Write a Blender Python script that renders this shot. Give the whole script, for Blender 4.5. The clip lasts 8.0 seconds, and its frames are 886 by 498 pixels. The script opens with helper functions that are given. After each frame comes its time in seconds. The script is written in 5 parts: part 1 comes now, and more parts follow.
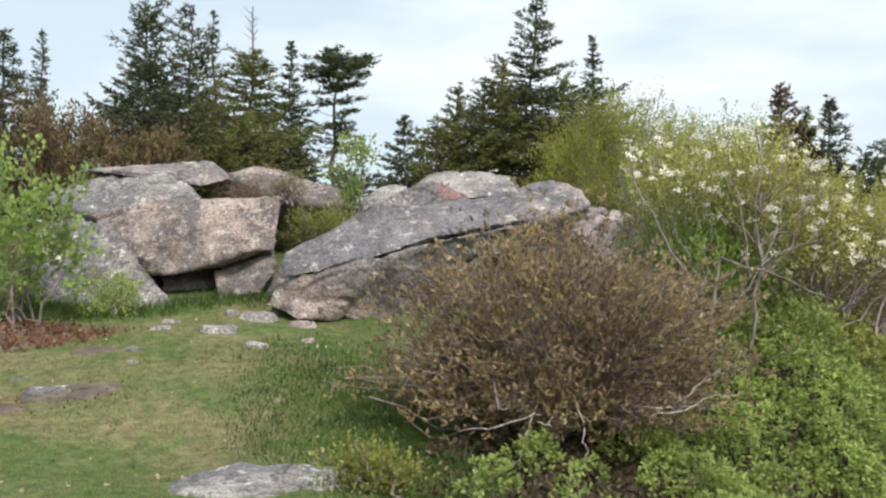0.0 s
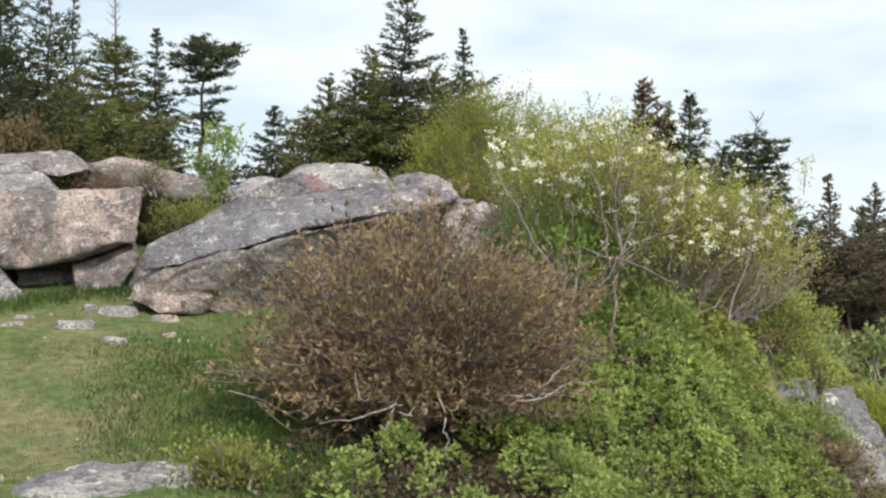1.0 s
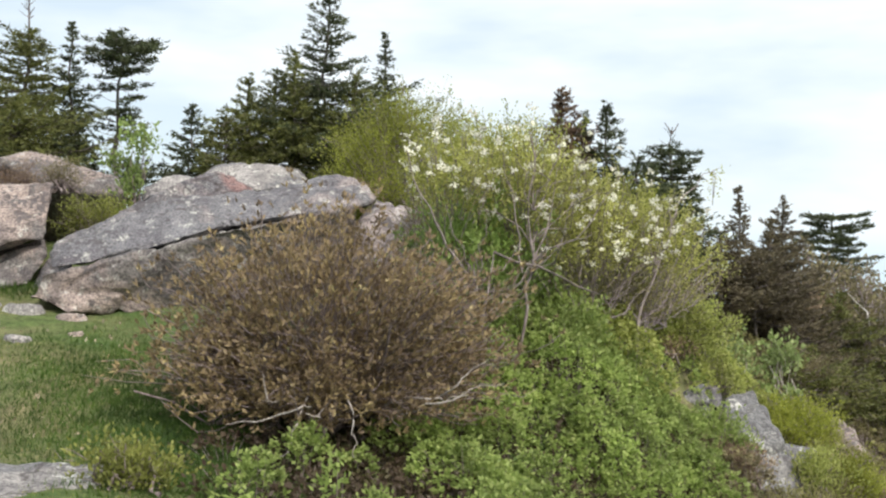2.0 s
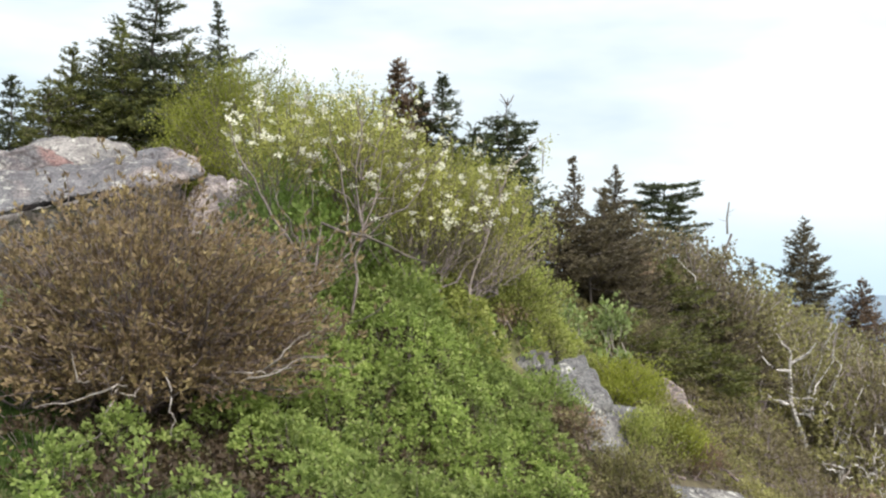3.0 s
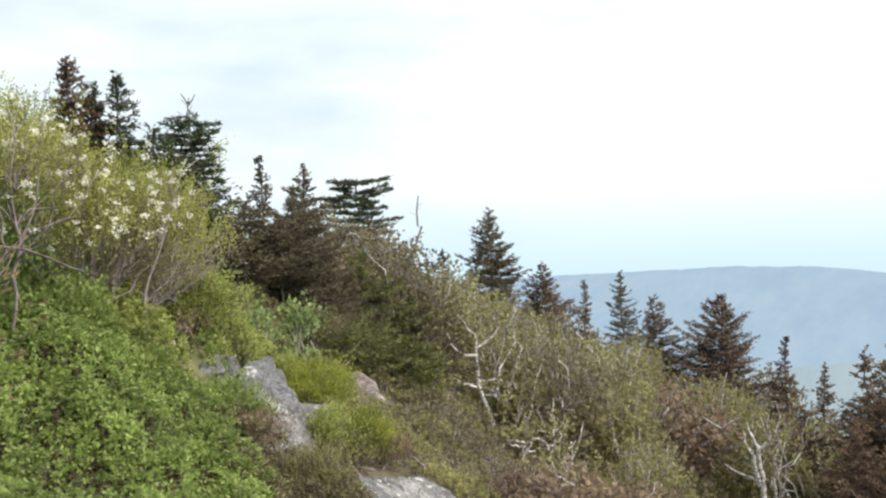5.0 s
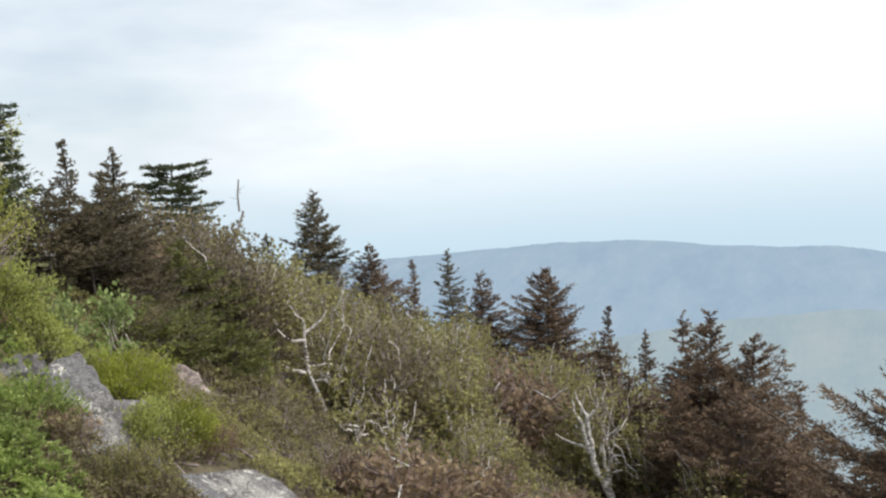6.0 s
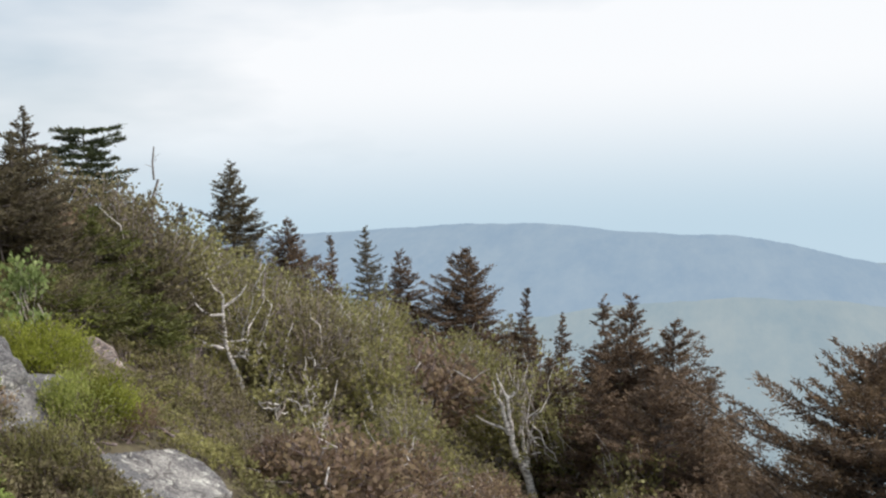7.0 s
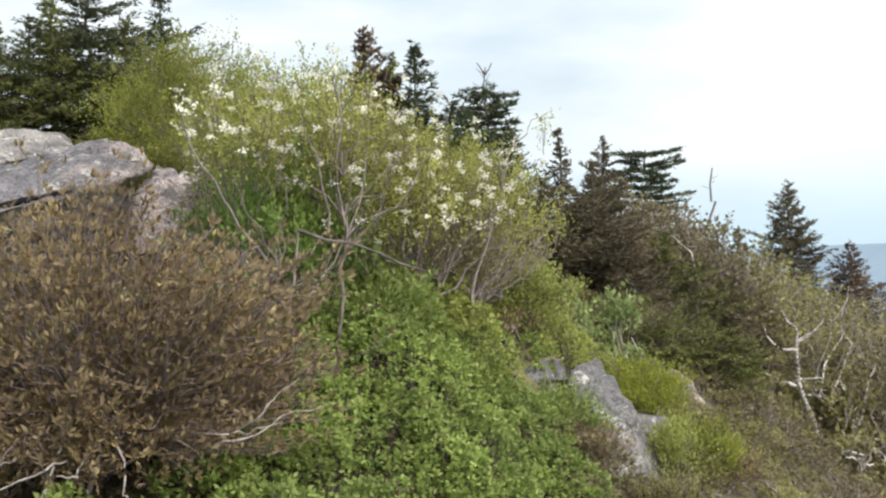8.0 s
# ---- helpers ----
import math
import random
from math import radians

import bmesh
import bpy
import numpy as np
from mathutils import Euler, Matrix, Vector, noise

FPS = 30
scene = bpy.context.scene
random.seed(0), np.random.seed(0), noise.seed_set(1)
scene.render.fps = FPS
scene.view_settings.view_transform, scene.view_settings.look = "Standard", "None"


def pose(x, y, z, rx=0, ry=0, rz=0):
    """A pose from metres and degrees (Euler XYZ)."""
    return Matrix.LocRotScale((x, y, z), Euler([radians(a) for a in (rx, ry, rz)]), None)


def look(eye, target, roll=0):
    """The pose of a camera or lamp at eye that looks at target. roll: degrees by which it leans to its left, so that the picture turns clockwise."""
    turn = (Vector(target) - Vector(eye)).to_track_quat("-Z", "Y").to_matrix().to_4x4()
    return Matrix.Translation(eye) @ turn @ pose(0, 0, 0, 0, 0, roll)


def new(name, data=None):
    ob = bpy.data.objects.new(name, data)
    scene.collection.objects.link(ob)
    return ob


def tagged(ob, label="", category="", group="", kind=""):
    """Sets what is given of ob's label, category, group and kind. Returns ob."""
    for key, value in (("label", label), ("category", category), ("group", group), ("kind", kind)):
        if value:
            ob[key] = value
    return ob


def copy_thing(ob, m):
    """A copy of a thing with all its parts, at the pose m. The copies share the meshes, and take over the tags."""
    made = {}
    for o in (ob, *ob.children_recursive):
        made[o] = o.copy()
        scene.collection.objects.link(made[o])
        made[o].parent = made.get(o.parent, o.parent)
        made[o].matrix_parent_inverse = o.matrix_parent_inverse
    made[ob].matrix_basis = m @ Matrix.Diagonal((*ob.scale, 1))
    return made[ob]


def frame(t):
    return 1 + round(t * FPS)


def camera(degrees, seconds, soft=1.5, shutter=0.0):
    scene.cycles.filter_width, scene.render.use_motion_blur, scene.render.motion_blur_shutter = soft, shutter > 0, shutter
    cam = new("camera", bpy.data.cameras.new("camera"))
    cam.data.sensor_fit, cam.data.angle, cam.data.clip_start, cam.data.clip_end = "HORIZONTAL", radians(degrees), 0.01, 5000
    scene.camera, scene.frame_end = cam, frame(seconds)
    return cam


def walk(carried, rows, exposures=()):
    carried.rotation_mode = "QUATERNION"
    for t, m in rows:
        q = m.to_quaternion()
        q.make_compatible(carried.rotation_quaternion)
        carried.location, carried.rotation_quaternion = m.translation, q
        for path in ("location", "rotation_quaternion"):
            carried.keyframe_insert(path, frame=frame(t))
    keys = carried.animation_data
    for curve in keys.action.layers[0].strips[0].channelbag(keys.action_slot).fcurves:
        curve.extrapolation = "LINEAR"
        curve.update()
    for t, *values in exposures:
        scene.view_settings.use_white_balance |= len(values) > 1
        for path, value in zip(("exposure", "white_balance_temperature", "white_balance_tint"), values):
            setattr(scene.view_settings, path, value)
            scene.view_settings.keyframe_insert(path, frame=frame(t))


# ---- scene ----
cam = camera(45.9, 8.0, soft=2.25)
PATH = [
    (0, (0.000, 0.000, 1.500), (-0.0000, 2.0000, 1.5000), -0.00),
    (0.5, (0.068, 0.027, 1.489), (0.1941, 2.0233, 1.4754), 0.18),
    (1, (0.129, 0.039, 1.477), (0.3588, 2.0259, 1.4642), -0.21),
    (1.2, (0.154, 0.021, 1.488), (0.4043, 2.0052, 1.4705), -0.81),
    (2.3, (0.250, 0.006, 1.457), (0.6857, 1.9577, 1.4558), 0.76),
    (2.5, (0.306, 0.063, 1.457), (0.7865, 2.0045, 1.4297), -0.01),
    (3, (0.435, 0.038, 1.415), (1.0798, 1.9306, 1.3678), -0.18),
    (3.5, (0.483, 0.021, 1.430), (1.2064, 1.8843, 1.3670), -0.50),
    (4, (0.567, 0.025, 1.430), (1.4205, 1.8325, 1.3695), -1.24),
    (4.5, (0.625, -0.094, 1.462), (1.6341, 1.6326, 1.4081), -1.19),
    (4.7, (0.646, -0.133, 1.477), (1.7158, 1.5555, 1.4185), -1.57),
    (5.8, (0.843, 0.039, 1.417), (2.1564, 1.5438, 1.3139), -3.79),
    (6, (0.922, 0.127, 1.385), (2.3096, 1.5625, 1.2681), -4.07),
    (6.5, (0.990, 0.351, 1.326), (2.5186, 1.6275, 1.1402), -4.56),
    (7, (0.960, 0.603, 1.354), (2.4647, 1.9102, 1.1875), -1.95),
    (7.5, (0.661, 1.081, 1.574), (1.8762, 2.6612, 1.4143), -2.44),
    (8, (0.590, 1.552, 1.658), (1.3158, 3.4122, 1.5470), -2.50),
]
walk(cam, [(t, look(eye, target, roll)) for t, eye, target, roll in PATH], exposures=[
    (0.0, 0.28, 6650, 14), (2.5, 0.34, 6650, 14), (4.5, 0.38, 6650, 14), (6.0, 0.10, 6620, 15), (6.5, -0.02, 6600, 16), (7.0, -0.07, 6600, 16), (7.5, -0.14, 6600, 16), (8.0, 0.28, 6650, 14)])

# ---- world, sun ----
SUN_AZ, SUN_EL = 156.0, 48.0      # degrees right of the first view, and above the horizon
world = bpy.data.worlds.new("overcast_sky")
scene.world = world
world.use_nodes = True
wn, wl = world.node_tree.nodes, world.node_tree.links
wn.clear()
w_out = wn.new("ShaderNodeOutputWorld")
w_bg = wn.new("ShaderNodeBackground")
w_sky = wn.new("ShaderNodeTexSky")
w_sky.sky_type, w_sky.sun_disc = "NISHITA", False
w_sky.sun_elevation, w_sky.sun_rotation = radians(SUN_EL), radians(SUN_AZ)
w_sky.dust_density, w_sky.altitude = 2.0, 300
w_scale = wn.new("ShaderNodeMix")
w_scale.data_type, w_scale.blend_type = "RGBA", "MULTIPLY"
w_scale.inputs["Factor"].default_value = 1.0
w_scale.inputs["B"].default_value = (0.10, 0.10, 0.095, 1)
w_co = wn.new("ShaderNodeTexCoord")
w_map = wn.new("ShaderNodeMapping")
w_map.inputs["Scale"].default_value = (1.3, 1.3, 4.5)
w_map.inputs["Location"].default_value = (0.35, 0.2, 0.4)
w_noise = wn.new("ShaderNodeTexNoise")
w_noise.inputs["Scale"].default_value = 1.5
w_noise.inputs["Detail"].default_value = 5
w_noise.inputs["Roughness"].default_value = 0.52
w_ramp = wn.new("ShaderNodeValToRGB")
w_ramp.color_ramp.elements[0].position, w_ramp.color_ramp.elements[0].color = 0.31, (0.22, 0.22, 0.22, 1)
w_ramp.color_ramp.elements[1].position, w_ramp.color_ramp.elements[1].color = 0.57, (1, 1, 1, 1)
w_mix = wn.new("ShaderNodeMix")
w_mix.data_type = "RGBA"
w_mix.inputs["B"].default_value = (0.96, 1.03, 1.04, 1)
# pale blue haze low down
w_sep = wn.new("ShaderNodeSeparateXYZ")
w_low = wn.new("ShaderNodeMapRange")
w_low.interpolation_type = "SMOOTHSTEP"
for key, value in (("From Min", -0.075), ("From Max", 0.085), ("To Min", 1.0), ("To Max", 0.0)):
    w_low.inputs[key].default_value = value
w_haze = wn.new("ShaderNodeMix")
w_haze.data_type = "RGBA"
w_haze.inputs["B"].default_value = (0.54, 0.73, 0.83, 1)
wl.new(w_co.outputs["Generated"], w_map.inputs["Vector"])
wl.new(w_map.outputs["Vector"], w_noise.inputs["Vector"])
w_side = wn.new("ShaderNodeVectorMath")
w_side.operation = "DOT_PRODUCT"
w_side.inputs[1].default_value = (0.36, -0.18, 0.0)
w_add = wn.new("ShaderNodeMath")
wl.new(w_co.outputs["Generated"], w_side.inputs[0])
wl.new(w_noise.outputs["Fac"], w_add.inputs[0])
wl.new(w_side.outputs["Value"], w_add.inputs[1])
wl.new(w_add.outputs["Value"], w_ramp.inputs["Fac"])
wl.new(w_sky.outputs["Color"], w_scale.inputs["A"])
w_veil = wn.new("ShaderNodeMix")
w_veil.data_type = "RGBA"
w_veil.inputs["Factor"].default_value = 0.62
w_veil.inputs["B"].default_value = (0.58, 0.76, 0.88, 1)
wl.new(w_scale.outputs["Result"], w_veil.inputs["A"])
wl.new(w_veil.outputs["Result"], w_mix.inputs["A"])
wl.new(w_ramp.outputs["Color"], w_mix.inputs["Factor"])
wl.new(w_mix.outputs["Result"], w_haze.inputs["A"])
wl.new(w_co.outputs["Generated"], w_sep.inputs["Vector"])
wl.new(w_sep.outputs["Z"], w_low.inputs["Value"])
wl.new(w_low.outputs["Result"], w_haze.inputs["Factor"])
wl.new(w_haze.outputs["Result"], w_bg.inputs["Color"])
w_bg.inputs["Strength"].default_value = 1.0
wl.new(w_bg.outputs["Background"], w_out.inputs["Surface"])

sun_data = bpy.data.lights.new("sun", "SUN")
sun_data.energy, sun_data.angle, sun_data.color = 3.5, radians(12), (1.0, 0.96, 0.89)
sun = new("sun", sun_data)
sun.matrix_world = look((40 * math.sin(radians(SUN_AZ)), 40 * math.cos(radians(SUN_AZ)), 40 * math.tan(radians(SUN_EL))), (0, 0, 0))

# ---- materials ----


def nodes_of(name):
    mat = bpy.data.materials.new(name)
    mat.use_nodes = True
    nt = mat.node_tree
    nt.nodes.clear()
    return mat, nt.nodes, nt.links, nt.nodes.new("ShaderNodeOutputMaterial")


def ramp_of(n, stops):
    r = n.new("ShaderNodeValToRGB")
    els = r.color_ramp.elements
    while len(els) < len(stops):
        els.new(0.5)
    for e, (p, c) in zip(els, stops):
        e.position, e.color = p, (*c, 1)
    return r


def noise_of(n, l, co, scale, detail=4, rough=0.55, distort=0.0):
    t = n.new("ShaderNodeTexNoise")
    t.inputs["Scale"].default_value, t.inputs["Detail"].default_value = scale, detail
    t.inputs["Roughness"].default_value, t.inputs["Distortion"].default_value = rough, distort
    if co is not None:
        l.new(co, t.inputs["Vector"])
    return t


def mix_of(n, l, fac, a, b, blend="MIX"):
    m = n.new("ShaderNodeMix")
    m.data_type, m.blend_type = "RGBA", blend
    for key, v in (("Factor", fac), ("A", a), ("B", b)):
        if isinstance(v, (int, float)):
            m.inputs[key].default_value = v
        elif isinstance(v, tuple):
            m.inputs[key].default_value = (*v, 1)
        else:
            l.new(v, m.inputs[key])
    return m.outputs["Result"]


def bump_of(n, l, height, strength, distance):
    b = n.new("ShaderNodeBump")
    b.inputs["Strength"].default_value, b.inputs["Distance"].default_value = strength, distance
    l.new(height, b.inputs["Height"])
    return b.outputs["Normal"]


def leaf_material(name, stops, through_light=0.35, rough=0.55):
    """Leaves that differ one from another, and in drifts over the whole plant."""
    mat, n, l, out = nodes_of(name)
    geo = n.new("ShaderNodeNewGeometry")
    ramp = ramp_of(n, stops)
    tuft = noise_of(n, l, geo.outputs["Position"], 8.0, 3, 0.6)
    spread = n.new("ShaderNodeMapRange")
    for key, value in (("From Min", 0.30), ("From Max", 0.70), ("To Min", 0.0), ("To Max", 0.62)):
        spread.inputs[key].default_value = value
    l.new(tuft.outputs["Fac"], spread.inputs["Value"])
    own = n.new("ShaderNodeMath")
    own.operation = "MULTIPLY_ADD"
    own.inputs[1].default_value = 0.38
    l.new(geo.outputs["Random Per Island"], own.inputs[0])
    l.new(spread.outputs["Result"], own.inputs[2])
    l.new(own.outputs["Value"], ramp.inputs["Fac"])
    drift = noise_of(n, l, geo.outputs["Position"], 1.6, 3)
    dr = ramp_of(n, [(0.32, (0.62, 0.60, 0.60)), (0.68, (1.24, 1.22, 1.10))])
    l.new(drift.outputs["Fac"], dr.inputs["Fac"])
    col = mix_of(n, l, 1.0, ramp.outputs["Color"], dr.outputs["Color"], "MULTIPLY")
    p = n.new("ShaderNodeBsdfPrincipled")
    p.inputs["Roughness"].default_value = rough
    p.inputs["Specular IOR Level"].default_value = 0.3
    l.new(col, p.inputs["Base Color"])
    tr = n.new("ShaderNodeBsdfTranslucent")
    l.new(col, tr.inputs["Color"])
    mx = n.new("ShaderNodeMixShader")
    mx.inputs["Fac"].default_value = through_light
    l.new(p.outputs["BSDF"], mx.inputs[1])
    l.new(tr.outputs["BSDF"], mx.inputs[2])
    l.new(mx.outputs["Shader"], out.inputs["Surface"])
    return mat


def bark_material(name, dark, light, scale=14.0, bands=False):
    mat, n, l, out = nodes_of(name)
    geo = n.new("ShaderNodeNewGeometry")
    mp = n.new("ShaderNodeMapping")
    mp.inputs["Scale"].default_value = (1, 1, 3.5 if bands else 0.35)
    l.new(geo.outputs["Position"], mp.inputs["Vector"])
    t = noise_of(n, l, mp.outputs["Vector"], scale, 5, 0.65)
    ramp = ramp_of(n, [(0.38, dark), (0.56 if bands else 0.68, light)])
    l.new(t.outputs["Fac"], ramp.inputs["Fac"])
    p = n.new("ShaderNodeBsdfPrincipled")
    p.inputs["Roughness"].default_value = 0.85
    l.new(ramp.outputs["Color"], p.inputs["Base Color"])
    l.new(bump_of(n, l, t.outputs["Fac"], 0.5, 0.01), p.inputs["Normal"])
    l.new(p.outputs["BSDF"], out.inputs["Surface"])
    return mat


def granite_material(name, base, warm, stain, lichen_amount=0.5, patch=None):
    """Weathered coarse granite: speckle, pink and ochre drifts, dark water stains, pale lichen."""
    mat, n, l, out = nodes_of(name)
    geo = n.new("ShaderNodeNewGeometry")
    co = geo.outputs["Position"]
    big = noise_of(n, l, co, 0.65, 5, 0.62, 0.8)
    r1 = ramp_of(n, [(0.34, base), (0.47, tuple(0.72 * v for v in base)), (0.54, warm), (0.68, tuple(1.3 * v for v in warm))])
    l.new(big.outputs["Fac"], r1.inputs["Fac"])
    st = noise_of(n, l, co, 2.6, 8, 0.72, 0.3)
    r2 = ramp_of(n, [(0.46, (0, 0, 0)), (0.68, (0.85, 0.85, 0.85))])
    l.new(st.outputs["Fac"], r2.inputs["Fac"])
    c = mix_of(n, l, r2.outputs["Color"], r1.outputs["Color"], stain)
    li = noise_of(n, l, co, 7.0, 6, 0.7, 0.3)
    r3 = ramp_of(n, [(0.56, (0, 0, 0)), (0.63, (lichen_amount,) * 3)])
    l.new(li.outputs["Fac"], r3.inputs["Fac"])
    c = mix_of(n, l, r3.outputs["Color"], c, (0.54, 0.55, 0.50))
    for spot, reach in patch or ():
        dv = n.new("ShaderNodeVectorMath")
        dv.operation = "DISTANCE"
        dv.inputs[1].default_value = spot
        l.new(co, dv.inputs[0])
        wob = n.new("ShaderNodeMath")
        wob.operation = "MULTIPLY_ADD"
        wob.inputs[1].default_value = 0.9 * reach
        l.new(st.outputs["Fac"], wob.inputs[0])
        l.new(dv.outputs["Value"], wob.inputs[2])
        rp = ramp_of(n, [(1.25 * reach, (0.55, 0.55, 0.55)), (1.6 * reach, (0, 0, 0))])
        l.new(wob.outputs["Value"], rp.inputs["Fac"])
        c = mix_of(n, l, rp.outputs["Color"], c, (0.21, 0.095, 0.085))
    sp = noise_of(n, l, co, 42.0, 4, 0.75)
    r4 = ramp_of(n, [(0.38, (0.42, 0.40, 0.42)), (0.50, (1.0, 1.0, 1.0)), (0.63, (1.55, 1.5, 1.45))])
    l.new(sp.outputs["Fac"], r4.inputs["Fac"])
    c = mix_of(n, l, 0.85, c, r4.outputs["Color"], "MULTIPLY")
    # hairline cracks along the bedding
    mp = n.new("ShaderNodeMapping")
    mp.inputs["Rotation"].default_value = (0.12, 0.33, 0.0)
    mp.inputs["Scale"].default_value = (0.55, 0.7, 3.0)
    l.new(co, mp.inputs["Vector"])
    cr = noise_of(n, l, mp.outputs["Vector"], 0.85, 4, 0.5, 0.4)
    rc = ramp_of(n, [(0.491, (0, 0, 0)), (0.498, (0.8, 0.8, 0.8)), (0.502, (0.8, 0.8, 0.8)), (0.508, (0, 0, 0))])
    l.new(cr.outputs["Fac"], rc.inputs["Fac"])
    c = mix_of(n, l, rc.outputs["Color"], c, (0.07, 0.06, 0.058))
    mid = noise_of(n, l, co, 16.0, 5, 0.7)
    r5 = ramp_of(n, [(0.34, (0.55, 0.53, 0.56)), (0.46, (1, 1, 1))])
    l.new(mid.outputs["Fac"], r5.inputs["Fac"])
    c = mix_of(n, l, 0.8, c, r5.outputs["Color"], "MULTIPLY")
    # black crusts of rock tripe in scattered spots, thicker in some places than others
    spots = noise_of(n, l, co, 13.0, 2, 0.5, 0.8)
    where = noise_of(n, l, co, 1.7, 3, 0.6)
    both = n.new("ShaderNodeMath")
    both.operation = "MULTIPLY"
    l.new(spots.outputs["Fac"], both.inputs[0])
    l.new(where.outputs["Fac"], both.inputs[1])
    r6 = ramp_of(n, [(0.315, (0, 0, 0)), (0.345, (0.75, 0.75, 0.75))])
    l.new(both.outputs["Value"], r6.inputs["Fac"])
    c = mix_of(n, l, r6.outputs["Color"], c, (0.085, 0.078, 0.082))
    p = n.new("ShaderNodeBsdfPrincipled")
    p.inputs["Roughness"].default_value = 0.9
    p.inputs["Specular IOR Level"].default_value = 0.25
    l.new(c, p.inputs["Base Color"])
    add = n.new("ShaderNodeMath")
    l.new(mid.outputs["Fac"], add.inputs[0])
    l.new(st.outputs["Fac"], add.inputs[1])
    l.new(bump_of(n, l, add.outputs[0], 0.7, 0.035), p.inputs["Normal"])
    l.new(p.outputs["BSDF"], out.inputs["Surface"])
    return mat


def turf_material():
    """Thin mountain turf: green, straw and bare brown in drifts, with blade-like grain."""
    mat, n, l, out = nodes_of("mountain_turf")
    geo = n.new("ShaderNodeNewGeometry")
    co = geo.outputs["Position"]
    big = noise_of(n, l, co, 0.75, 5, 0.62, 0.5)
    r1 = ramp_of(n, [(0.28, (0.052, 0.098, 0.031)), (0.45, (0.088, 0.122, 0.046)), (0.58, (0.150, 0.148, 0.078)), (0.68, (0.180, 0.150, 0.093)), (0.76, (0.10, 0.080, 0.058))])
    l.new(big.outputs["Fac"], r1.inputs["Fac"])
    med = noise_of(n, l, co, 9.0, 6, 0.7)
    r2 = ramp_of(n, [(0.34, (0.55, 0.55, 0.5)), (0.55, (1.05, 1.05, 1.0)), (0.72, (1.5, 1.4, 1.25))])
    l.new(med.outputs["Fac"], r2.inputs["Fac"])
    c = mix_of(n, l, 0.9, r1.outputs["Color"], r2.outputs["Color"], "MULTIPLY")
    fine = noise_of(n, l, co, 70.0, 3, 0.7)
    r3 = ramp_of(n, [(0.35, (0.6, 0.6, 0.6)), (0.65, (1.4, 1.4, 1.4))])
    l.new(fine.outputs["Fac"], r3.inputs["Fac"])
    c = mix_of(n, l, 0.8, c, r3.outputs["Color"], "MULTIPLY")
    p = n.new("ShaderNodeBsdfPrincipled")
    p.inputs["Roughness"].default_value = 0.95
    p.inputs["Specular IOR Level"].default_value = 0.1
    l.new(c, p.inputs["Base Color"])
    l.new(bump_of(n, l, med.outputs["Fac"], 0.6, 0.05), p.inputs["Normal"])
    l.new(p.outputs["BSDF"], out.inputs["Surface"])
    return mat


def painted_haze_material(name, low, high, glow):
    """Far country, with kilometres of haze painted in as a glowing colour."""
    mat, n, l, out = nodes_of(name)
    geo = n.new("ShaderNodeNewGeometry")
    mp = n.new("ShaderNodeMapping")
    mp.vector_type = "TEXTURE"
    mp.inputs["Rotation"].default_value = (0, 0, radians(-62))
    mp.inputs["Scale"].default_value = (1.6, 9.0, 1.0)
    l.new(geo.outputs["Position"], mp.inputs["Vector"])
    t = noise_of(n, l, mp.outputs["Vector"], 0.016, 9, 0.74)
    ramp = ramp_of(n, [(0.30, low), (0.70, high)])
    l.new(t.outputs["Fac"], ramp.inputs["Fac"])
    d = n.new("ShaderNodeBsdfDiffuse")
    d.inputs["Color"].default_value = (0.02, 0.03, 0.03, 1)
    # the surface glows by itself to imitate light scattered by the haze
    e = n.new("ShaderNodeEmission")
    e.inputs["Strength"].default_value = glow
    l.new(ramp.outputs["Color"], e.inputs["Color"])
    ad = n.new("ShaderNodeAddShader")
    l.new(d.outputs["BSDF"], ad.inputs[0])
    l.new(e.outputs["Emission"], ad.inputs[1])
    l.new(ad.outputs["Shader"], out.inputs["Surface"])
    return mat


def soil_material(name, stops):
    mat, n, l, out = nodes_of(name)
    geo = n.new("ShaderNodeNewGeometry")
    a = noise_of(n, l, geo.outputs["Position"], 5.0, 6, 0.7)
    r = ramp_of(n, stops)
    l.new(a.outputs["Fac"], r.inputs["Fac"])
    p = n.new("ShaderNodeBsdfPrincipled")
    p.inputs["Roughness"].default_value = 0.95
    l.new(r.outputs["Color"], p.inputs["Base Color"])
    l.new(bump_of(n, l, a.outputs["Fac"], 0.8, 0.04), p.inputs["Normal"])
    l.new(p.outputs["BSDF"], out.inputs["Surface"])
    return mat


M_TURF = turf_material()
M_SOIL = soil_material("bare_soil", [(0.32, (0.055, 0.044, 0.036)), (0.5, (0.105, 0.083, 0.066)), (0.62, (0.145, 0.118, 0.094)), (0.72, (0.24, 0.215, 0.19))])
M_SLOPE = soil_material("leaf_littered_slope", [(0.32, (0.060, 0.050, 0.032)), (0.5, (0.105, 0.088, 0.055)), (0.66, (0.15, 0.14, 0.075)), (0.75, (0.19, 0.165, 0.11))])
# far valley and hill: haze is put into their colour, and they glow
M_VALLEY = painted_haze_material("painted_haze_valley", (0.262, 0.365, 0.425), (0.385, 0.462, 0.475), 1.0)
M_HILL = painted_haze_material("painted_haze_hill", (0.262, 0.378, 0.50), (0.348, 0.458, 0.548), 1.0)
M_GRANITE = granite_material("grey_pink_granite", (0.200, 0.200, 0.210), (0.262, 0.232, 0.224), (0.092, 0.084, 0.095), patch=(((0.18, 13.05, 2.28), 0.27), ((-0.32, 12.6, 2.12), 0.13)))
